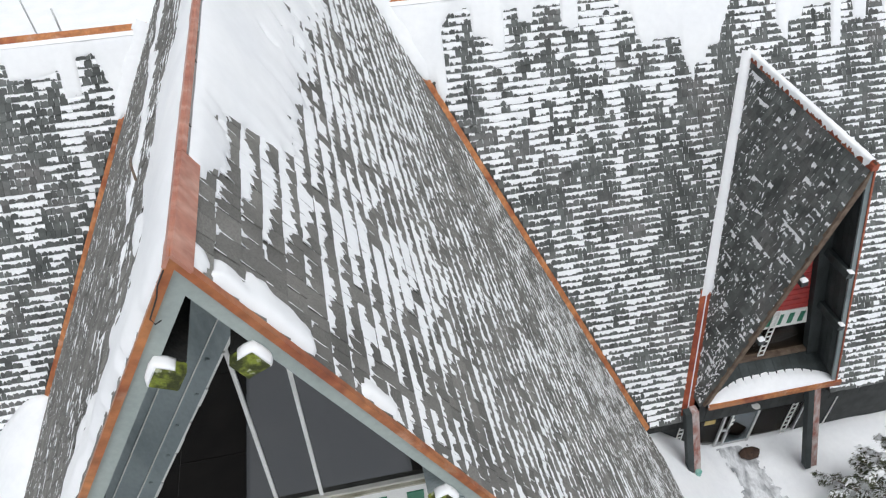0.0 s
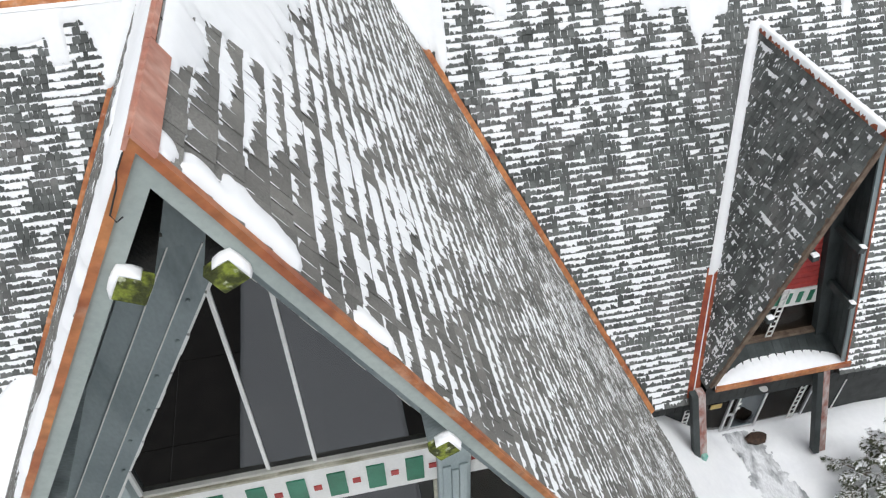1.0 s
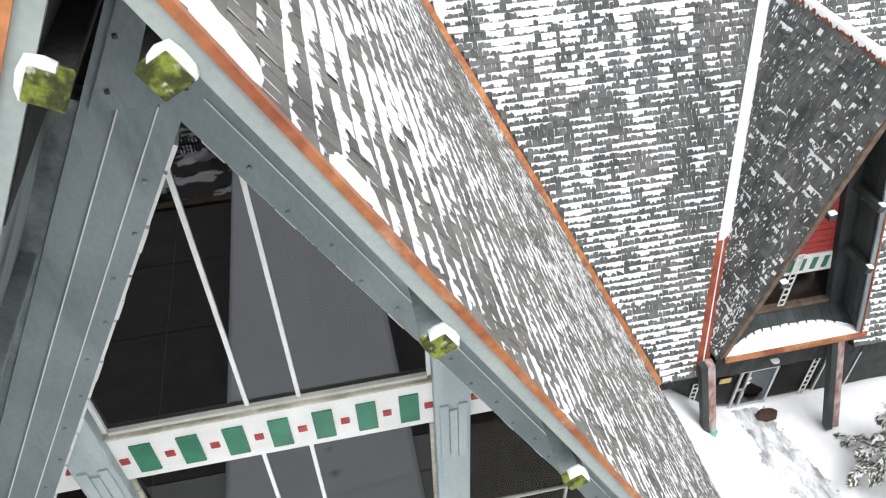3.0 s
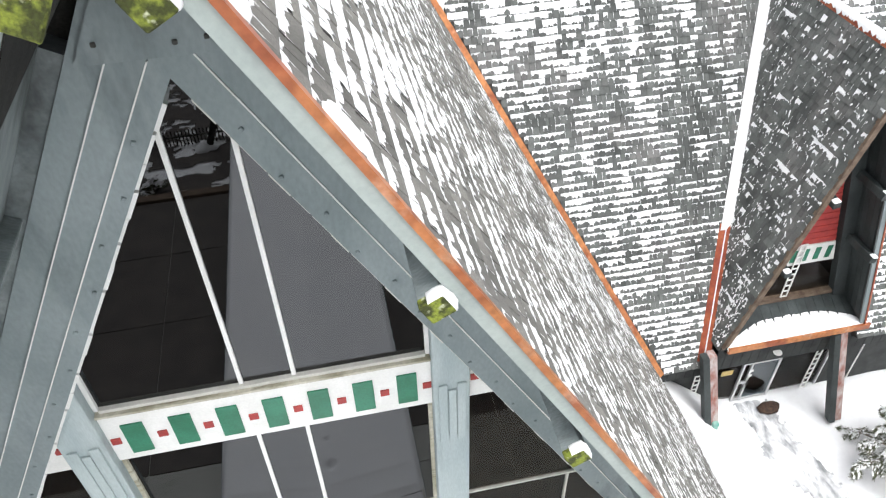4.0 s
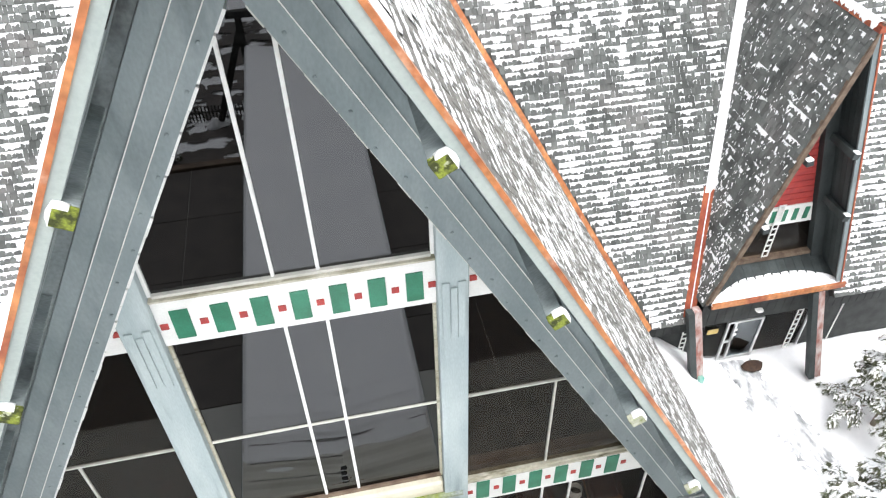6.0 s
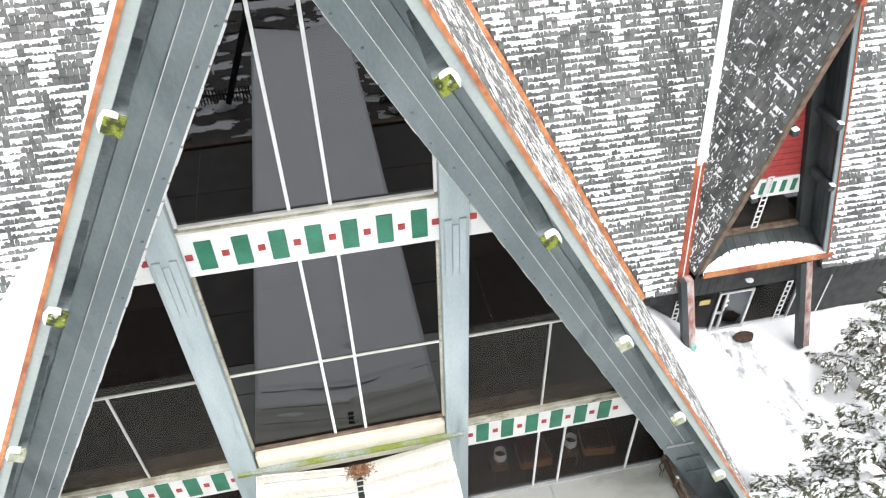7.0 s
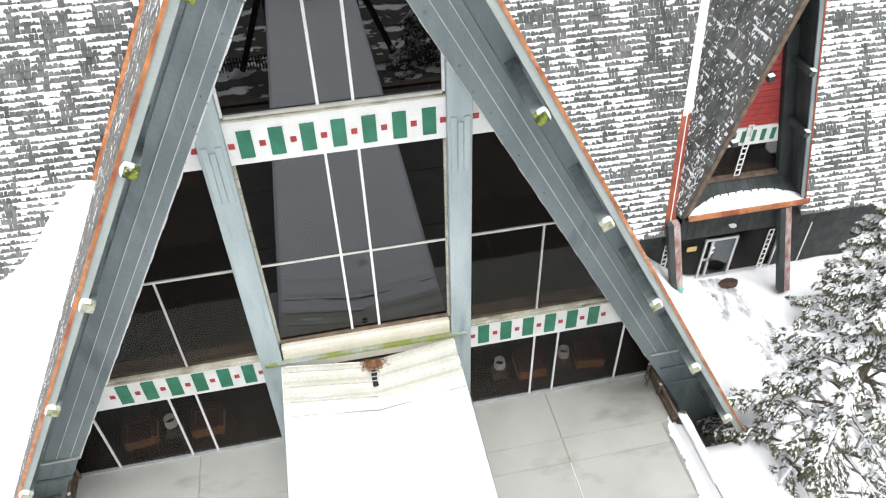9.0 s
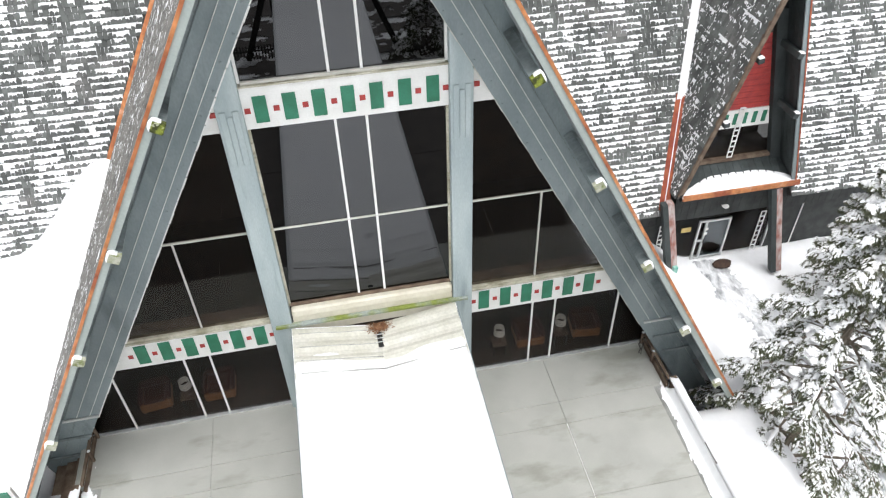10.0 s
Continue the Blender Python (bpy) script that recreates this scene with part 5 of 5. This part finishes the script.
def armchair(x, y, turn, label):
    chair = empty("armchair", label, "chair", "armchairs in the lounge")
    base = part("base", add_box(bmesh.new(), (-0.43, -0.42, 0.10), (0.43, 0.36, 0.40), bevel=0.045), LEATHER, chair, "tan leather base")
    part("seat", add_box(bmesh.new(), (-0.31, -0.40, 0.405), (0.31, 0.24, 0.50), bevel=0.045), OXBLOOD, chair, "red-brown seat cushion")
    part("piping", add_box(bmesh.new(), (-0.40, -0.435, 0.375), (0.40, -0.395, 0.425), bevel=0.018), LEATHER, chair)
    lean = Matrix.Translation((0, 0.24, 0.40)) @ pose(0, 0, 0, -12, 0, 0)
    part("backrest", add_box(bmesh.new(), (-0.41, 0.0, 0.0), (0.41, 0.17, 0.24), lean, 0.06), OXBLOOD, chair, "padded red-brown back")
    for sx in (-1, 1):
        x0, x1 = sorted((sx * 0.32, sx * 0.45))
        part("armrest", add_box(bmesh.new(), (x0, -0.38, 0.40), (x1, 0.34, 0.56), bevel=0.045), OXBLOOD, chair, "padded arm")
    for lx in (-0.36, 0.36):
        for ly in (-0.34, 0.28):
            part("leg", add_box(bmesh.new(), (lx - 0.025, ly - 0.025, 0.0), (lx + 0.025, ly + 0.025, 0.11), bevel=0.005), BROWNWOOD, base)
    chair.matrix_world = pose(x, y, 0.0, 0, 0, turn)
    return chair


first = armchair(4.62, 0.85, 0, "boxy tan leather armchair with red-brown cushions near the window")
for x, turn in ((6.42, -6), (-6.42, 6), (-4.62, 0)):
    copy_thing(first, pose(x, 0.85, 0.0, 0, 0, turn))


def table_lamp(x, y):
    table = empty("side_table", "small brown wooden side table between the armchairs", "table", "side tables in the lounge")
    top = part("tabletop", add_box(bmesh.new(), (-0.22, -0.22, 0.46), (0.22, 0.22, 0.50), bevel=0.01), BROWNWOOD, table)
    for lx in (-0.18, 0.18):
        for ly in (-0.18, 0.18):
            part("leg", add_box(bmesh.new(), (lx - 0.02, ly - 0.02, 0.0), (lx + 0.02, ly + 0.02, 0.46)), DARKWOOD, top)
    table.location = (x, y, 0)
    lamp = empty("table_lamp", "table lamp with a white drum shade, switched off", "lamp", "table lamps in the lounge")
    bm = bmesh.new()
    bmesh.ops.create_cone(bm, cap_ends=True, segments=12, radius1=0.09, radius2=0.03, depth=0.32, matrix=Matrix.Translation((0, 0, 0.66)))
    stem = part("stem", bm, BROWNWOOD, lamp)
    bm = bmesh.new()
    bmesh.ops.create_cone(bm, cap_ends=False, segments=24, radius1=0.17, radius2=0.15, depth=0.26, matrix=Matrix.Translation((0, 0, 0.95)))
    part("shade", bm, SHADE, stem, "white drum shade", smooth=True)
    lamp.location = (x, y, 0)


for x, y in ((3.62, 0.55), (5.52, 0.55), (-5.45, 0.55)):
    table_lamp(x, y)

# ---- small things round the house ----
tagged(tube("iron_rod", [(MID - 0.98, 1.15, 15.88), (MID - 0.71, 0.15, 16.43), (MID - 0.42, -0.84, 16.93)], 0.012, BROWNWOOD), "thin rusty rod lying on the snowy slope", "rod")
tagged(tube("loose_cable", [(MID - 0.06, FRONT - 0.06, 17.10), (MID - 0.13, FRONT - 0.07, 16.98), (MID - 0.17, FRONT - 0.06, 16.86), (MID - 0.27, FRONT - 0.05, 16.66), (MID - 0.25, FRONT - 0.05, 16.60), (MID - 0.20, FRONT - 0.06, 16.64)], 0.006, BLACK), "thin black cable hanging over the copper edge", "cable")
aerial = empty("roof_aerial", "small metal aerial behind the roof's ridge", "aerial")
tube("mast", [(-6.1, 15.0, 10.6), (-6.25, 15.0, 12.6)], 0.025, METAL, aerial)
tube("crossbar", [(-6.6, 15.0, 12.58), (-5.95, 15.0, 12.62)], 0.02, METAL, aerial)
tube("mast", [(-5.5, 15.0, 10.9), (-5.55, 15.0, 12.1)], 0.03, METAL, aerial)
tagged(tube("black_cable", [(8.02, -0.25, 0.42), (7.9, -0.32, 0.30), (7.84, -0.38, 0.10), (7.78, -0.5, 0.02), (7.74, -0.42, 0.02), (7.85, -0.30, 0.03), (7.80, -0.22, 0.16), (7.9, -0.2, 0.36)], 0.012, BLACK), "tangle of black cable by the stub post", "cable")
tagged(tube("black_hose", [(9.4, -3.0, -0.95), (9.2, -3.7, -0.9), (9.4, -4.3, -0.9), (10.0, -4.7, -1.0), (10.5, -4.6, -1.1)], 0.06, BLACK), "thick black hose lying in the snow", "hose")
panel = empty("painted_panel", "white board with a green panel standing in the snow", "panel")
box("board", (-10.6, -1.6, -0.6), (-9.75, -1.5, 0.55), WHITE, panel)
box("green_field", (-10.5, -1.63, 0.05), (-9.85, -1.595, 0.45), GREEN, panel)
# wooden frame at the far end of the walkway
frame_end = empty("timber_frame", "dark timber frame at the end of the walkway", "frame")
for x in (-2.2, 2.2):
    box("post", (x - 0.14, CL - 0.6, -2.6), (x + 0.14, CL - 0.32, 3.9), DARKWOOD, frame_end)
    link("brace", [(x * k + dx, CL - 0.46 + dy, z) for z, k in ((3.4, 1.0), (-1.9, 1.95)) for dx, dy in ((-0.16, -0.13), (0.16, -0.13), (0.16, 0.13), (-0.16, 0.13))],
         [(0, 1, 2, 3), (7, 6, 5, 4), (0, 4, 5, 1), (1, 5, 6, 2), (2, 6, 7, 3), (3, 7, 4, 0)], DARKWOOD, frame_end)
box("beam", (-2.7, CL - 0.6, 3.9), (2.7, CL - 0.32, 4.2), DARKWOOD, frame_end)
rnd = random.Random(12)
for x in (-4.2, 4.2):
    bm = bmesh.new()
    bmesh.ops.create_icosphere(bm, subdivisions=3, radius=1.0)
    for v in bm.verts:
        k = 1 + 0.45 * noise.noise(v.co * 1.9 + Vector((x, 0, 0)))
        v.co = Vector((x + 0.55 * v.co.x * k, CL - 0.45 + 0.55 * v.co.y * k, -1.5 + 0.55 * v.co.z * k))
    tagged(part("snow_heap", bm, SNOW, smooth=True), "lumpy heap of snow at the foot of a timber brace", "snow", "snow heaps at the timber frame")


def verge(x, y):
    # trodden bare earth, with snow left in patches and between the wheel tracks
    track = 0.22 * math.cos((y + 0.05 * x + 0.6 * noise.noise((x * 0.4, y * 0.4, 2))) * 3.4) if y < -25 else 0.0
    m = 0.30 + 0.9 * fbm(x * 0.7, y * 0.9, 95) + 0.5 * fbm(x * 2.6, y * 3.2, 96) + track
    return ground_z(x, y) + 0.04 * smooth_step(0, 0.2, m) + 0.015 if m > 0 else None


tagged(sheet("bare_earth", steps(-16, 16, 260), steps(-36, -18.6, 190), verge, "dark slushy earth and wheel tracks in the snow"), "dark slushy earth and wheel tracks in the snow", "earth").data.materials[0] = PAVING
edge = tagged(box("terrace_edge", (-8.4, -18.4, -1.4), (8.4, -18.02, 0.12), BROWNWOOD, bevel=0.02), "weathered wooden edge board of the terrace", "edge board", kind="structure")

# picket fence beyond the terrace
fence = empty("picket_fence", "low dark picket fence in the snow beyond the terrace", "fence")
for q in range(26):
    x = -6.6 + 0.16 * q
    box("picket", (x - 0.03, -24.03, -1.9), (x + 0.03, -24.0, -0.55), DARKWOOD, fence, bevel=0.006)
for z in (-1.5, -0.85):
    box("rail", (-6.8, -24.0, z - 0.04), (-2.4, -23.95, z + 0.04), DARKWOOD, fence)
# foot of the frame: steel plates and planks beside each rafter's end
for side in (1, -1):
    foot = empty("rafter_foot", "steel shoe and wet planks at the foot of the rafter", "support", "feet of the gable frame")
    for q in range(3):
        z = 1.35 - 0.75 * q
        x0, x1 = sorted((MID + side * ((APEX - z - 1.3 / CA) / K + 0.15), MID + side * ((APEX - z - 0.35 / CA) / K)))
        box("steel_strap", (x0, -0.42, z - 0.04), (x1, -0.36, z + 0.04), METAL if q == 0 else SOFFIT, foot, "grey steel strap", bevel=0.008)
    for q in range(3 if side == -1 else 0):
        x0, x1 = sorted((side * (8.35 + 0.3 * q), side * (8.35 + 0.3 * q + 0.26)))
        box("plank", (x0, -2.0, -0.42 - 0.1 * q), (x1, -0.2, -0.36 - 0.1 * q), BROWNWOOD, foot, "wet brown plank", bevel=0.012)


# ---- trees ----
def conifer(x, y, z0, height, radius, seed, label, bare=0.25, dens=1.0, snowy=0.7, limbs=8.5, name="conifer_tree", category="tree", group="conifers round the building"):
    """A tapered trunk, drooping limbs with sprays of small leaves, and snow lying along the limbs."""
    rnd = random.Random(seed)
    tree = empty(name, label, category, group)
    lean = (rnd.uniform(-0.15, 0.15), rnd.uniform(-0.15, 0.15))
    trunk = [(x + lean[0] * t * t, y + lean[1] * t * t, z0 - 0.3 + (height + 0.3) * t) for t in steps(0, 1, 12)]
    tube("trunk", trunk, 0.125 * height / 9, BARK, tree, "grey-brown trunk", sides=9, taper=0.12)
    lv, lf, wv, wf, sv, sf = [], [], [], [], [], []

    def spray(p, d, size):
        """A drooping tuft of narrow twiglets."""
        side = d.cross(Vector((0, 0, 1)))
        side = side.normalized() if side.length > 0.01 else Vector((1, 0, 0))
        p = p + Vector((0, 0, rnd.uniform(-0.02, 0.07)))
        for q in range(13):
            a = rnd.uniform(-1.2, 1.2)
            way = (d * math.cos(a) + side * math.sin(a) + Vector((0, 0, rnd.uniform(-0.85, 0.2)))).normalized()
            l, w = size * rnd.uniform(0.6, 1.5), size * rnd.uniform(0.024, 0.055)
            s2 = way.cross(Vector((rnd.uniform(-0.4, 0.4), rnd.uniform(-0.4, 0.4), 1))).normalized() * w
            k = len(lv)
            lv.extend([p - s2 * 0.4, p + way * l * 0.5 - s2, p + way * l, p + way * l * 0.5 + s2])
            lf.append((k, k + 1, k + 2, k + 3))

    def lump(c, ax, l, w, h):
        """A rounded pillow of snow lying along a twig."""
        up = Vector((0, 0, 1))
        sd = ax.cross(up)
        sd = sd.normalized() if sd.length > 0.05 else Vector((1, 0, 0))
        k = len(sv)
        f = [rnd.uniform(0.7, 1.25) for _ in range(7)]
        for r, z in ((1.0, -0.25), (0.72, 0.62)):
            for q in range(7):
                a = 2 * math.pi * q / 7
                sv.append(c + ax * (l * r * f[q] * math.cos(a)) + sd * (w * r * f[q] * math.sin(a)) + up * (h * z))
        sv.append(c + up * h)
        for q in range(7):
            e = (q + 1) % 7
            sf.append((k + q, k + e, k + 7 + e, k + 7 + q))
            sf.append((k + 7 + q, k + 7 + e, k + 14))

    def limb(p, d, l, r, level, pad=0.0):
        n = 6
        pts = [p]
        cur = d.copy()
        for q in range(n):
            cur = (cur + Vector((rnd.uniform(-0.12, 0.12), rnd.uniform(-0.12, 0.12), -0.07 - 0.03 * q + (0.12 if q > 3 else 0)))).normalized()
            pts.append(pts[-1] + cur * l / n)
        for a, b, q in zip(pts, pts[1:], range(n)):
            ax = (b - a).normalized()
            o1 = ax.orthogonal().normalized()
            o2 = ax.cross(o1)
            k = len(wv)
            r0, r1 = r * (1 - q / n * 0.85), r * (1 - (q + 1) / n * 0.85)
            for rr, c in ((r0, a), (r1, b)):
                wv.extend([c + o1 * rr, c + o2 * rr, c - o1 * rr, c - o2 * rr])
            wf.extend([(k + i, k + (i + 1) % 4, k + 4 + (i + 1) % 4, k + 4 + i) for i in range(4)])
            seg = (b - a).length
            if rnd.random() < snowy * (0.55 if level == 1 else 0.9):
                g = 1.0 if level == 1 else 0.6
                lump(a.lerp(b, rnd.random()) + Vector((0, 0, r0)), ax, seg * rnd.uniform(0.4, 0.7), g * rnd.uniform(0.03, 0.07), g * rnd.uniform(0.025, 0.055))
            if level == 1 and q >= 2 and rnd.random() < pad:
                lump(a.lerp(b, 0.5) + Vector((0, 0, r0)), ax, seg * rnd.uniform(0.3, 0.5), rnd.uniform(0.07, 0.12), rnd.uniform(0.06, 0.10))
                for _ in range(5):
                    lump(a.lerp(b, rnd.random()) + Vector((rnd.uniform(-0.16, 0.16), rnd.uniform(-0.16, 0.16), r0)), ax, rnd.uniform(0.03, 0.085), rnd.uniform(0.025, 0.065), rnd.uniform(0.02, 0.055))
            if level == 1 and q >= (1 if l < 1.6 else 2):
                sd = ax.cross(Vector((0, 0, 1)))
                for s in (-1, 1, -1, 1):
                    if rnd.random() < 0.62 * dens:
                        w = (ax * rnd.uniform(0.4, 0.9) + sd * s * rnd.uniform(0.6, 1.0) + Vector((0, 0, rnd.uniform(-0.35, 0.05)))).normalized()
                        limb(a.lerp(b, rnd.random()), w, l * rnd.uniform(0.22, 0.42) * (1.15 - q / n), r * 0.4, 2)
            if (level == 2 and q >= 1) or q >= n - 2:
                for _ in range(5 if level == 2 else 6):
                    if rnd.random() < dens:
                        spray(a.lerp(b, rnd.random()), (ax + Vector((rnd.uniform(-0.4, 0.4), rnd.uniform(-0.4, 0.4), -0.25))).normalized(), rnd.uniform(0.08, 0.19))
                for _ in range(4):
                    if rnd.random() < 0.75 * snowy:
                        lump(a.lerp(b, rnd.random()) + Vector((rnd.uniform(-0.09, 0.09), rnd.uniform(-0.09, 0.09), rnd.uniform(-0.02, 0.06))), ax, rnd.uniform(0.03, 0.085), rnd.uniform(0.016, 0.036), rnd.uniform(0.014, 0.032))

    count = int(height * limbs)
    for i in range(count):
        t = bare + (0.98 - bare) * (i / count) ** 0.9
        ang = i * 2.4 + rnd.uniform(-0.4, 0.4)
        reach = radius * (1 - (t - bare) / (1 - bare)) ** 0.88 * rnd.uniform(0.65, 1.12) + 0.15
        d = Vector((math.cos(ang), math.sin(ang), rnd.uniform(-0.12, 0.28)))
        base = Vector((x + lean[0] * t * t, y + lean[1] * t * t, z0 + height * t))
        limb(base, d.normalized(), reach, 0.018 + 0.012 * reach, 1, snowy * smooth_step(0.3, 0.6, t))
    tagged(link("branchwork", wv, wf, BARK, tree, "thin bare limbs and twigs"), kind="stuff")
    link("crown", lv, lf, NEEDLE, tree, "grey-green drooping sprays")
    tagged(link("tree_snow", sv, sf, SNOW, smooth=True), "fresh snow lying on the conifer's branches", "snow", kind="stuff")
    return tree


conifer(12.1, -2.9, -4.9, 13.8, 3.9, 3, "snow-laden conifer with drooping branches beside the terrace", bare=0.12, dens=0.95, snowy=0.85, limbs=8.0)
conifer(18.2, 3.6, -4.6, 7.4, 2.3, 4, "snow-laden conifer with drooping branches near the entrance", bare=0.10, dens=0.95, snowy=0.9, limbs=8.0)
conifer(5.6, -23.5, -2.2, 5.4, 2.9, 6, "broad dark conifer with clumps of snow beyond the terrace", bare=0.04, dens=1.0, snowy=0.6)
for x, y, h, r, q in ((4.0, -19.6, 1.9, 1.3, 21), (6.4, -20.2, 2.3, 1.5, 22), (7.9, -22.6, 2.6, 1.7, 23), (-6.2, -20.4, 1.3, 1.2, 24)):
    conifer(x, y, -1.7, h, r, q, "low dark shrub with clumps of snow beyond the terrace", bare=0.0, dens=0.9, snowy=0.5, name="shrub", category="shrub", group="shrubs beyond the terrace")
conifer(-11.0, -30.0, -2.0, 8.5, 3.0, 7, "snow-laden conifer beyond the terrace", bare=0.15, dens=0.7)


def bare_tree(x, y, z0, height, seed, label):
    """A leafless tree: forking thin branches, each with a line of snow on it."""
    rnd = random.Random(seed)
    tree = empty("bare_tree", label, "tree", "leafless trees beside the terrace")
    wv, wf, sv, sf = [], [], [], []

    def bar(verts, faces, a, b, r0, r1, lift):
        ax = (b - a).normalized()
        o1 = ax.orthogonal().normalized()
        o2 = ax.cross(o1)
        k = len(verts)
        for c, r in ((a, r0), (b, r1)):
            c = c + Vector((0, 0, lift))
            verts.extend([c + o1 * r, c + o2 * r, c - o1 * r, c - o2 * r])
        faces.extend([(k + i, k + (i + 1) % 4, k + 4 + (i + 1) % 4, k + 4 + i) for i in range(4)])

    def grow(p, d, l, r, level):
        cur, a = d.copy(), p
        for q in range(5):
            cur = (cur + Vector((rnd.uniform(-0.22, 0.22), rnd.uniform(-0.22, 0.22), rnd.uniform(-0.05, 0.12)))).normalized()
            b = a + cur * l / 5
            r0, r1 = r * (1 - 0.15 * q), r * (0.85 - 0.15 * q)
            bar(wv, wf, a, b, r0, r1, 0)
            if rnd.random() < 0.8 and abs(cur.z) < 0.85:
                bar(sv, sf, a, b, r0 * 0.8 + 0.008, r1 * 0.8 + 0.007, r0 * 0.7 + 0.006)
            if level < 4 and q > 0:
                for _ in range(2 if rnd.random() < 0.55 else 1):
                    w = (cur * 0.7 + Vector((rnd.uniform(-1, 1), rnd.uniform(-1, 1), rnd.uniform(-0.35, 0.5)))).normalized()
                    grow(b, w, l * rnd.uniform(0.38, 0.62), r1 * 0.6, level + 1)
            a = b

    grow(Vector((x, y, z0 - 0.2)), Vector((0.05, 0.02, 1)), height, 0.05, 1)
    link("trunk", wv, wf, BARK, tree, "thin grey forking branches")
    tagged(link("twig_snow", sv, sf, SNOW), "lines of snow on bare twigs", "snow", kind="stuff")
    return tree


bare_tree(13.6, -3.6, -5.1, 5.2, 31, "leafless tree with snow along its twigs")
bare_tree(15.6, -1.4, -4.9, 4.6, 32, "leafless tree with snow along its twigs")
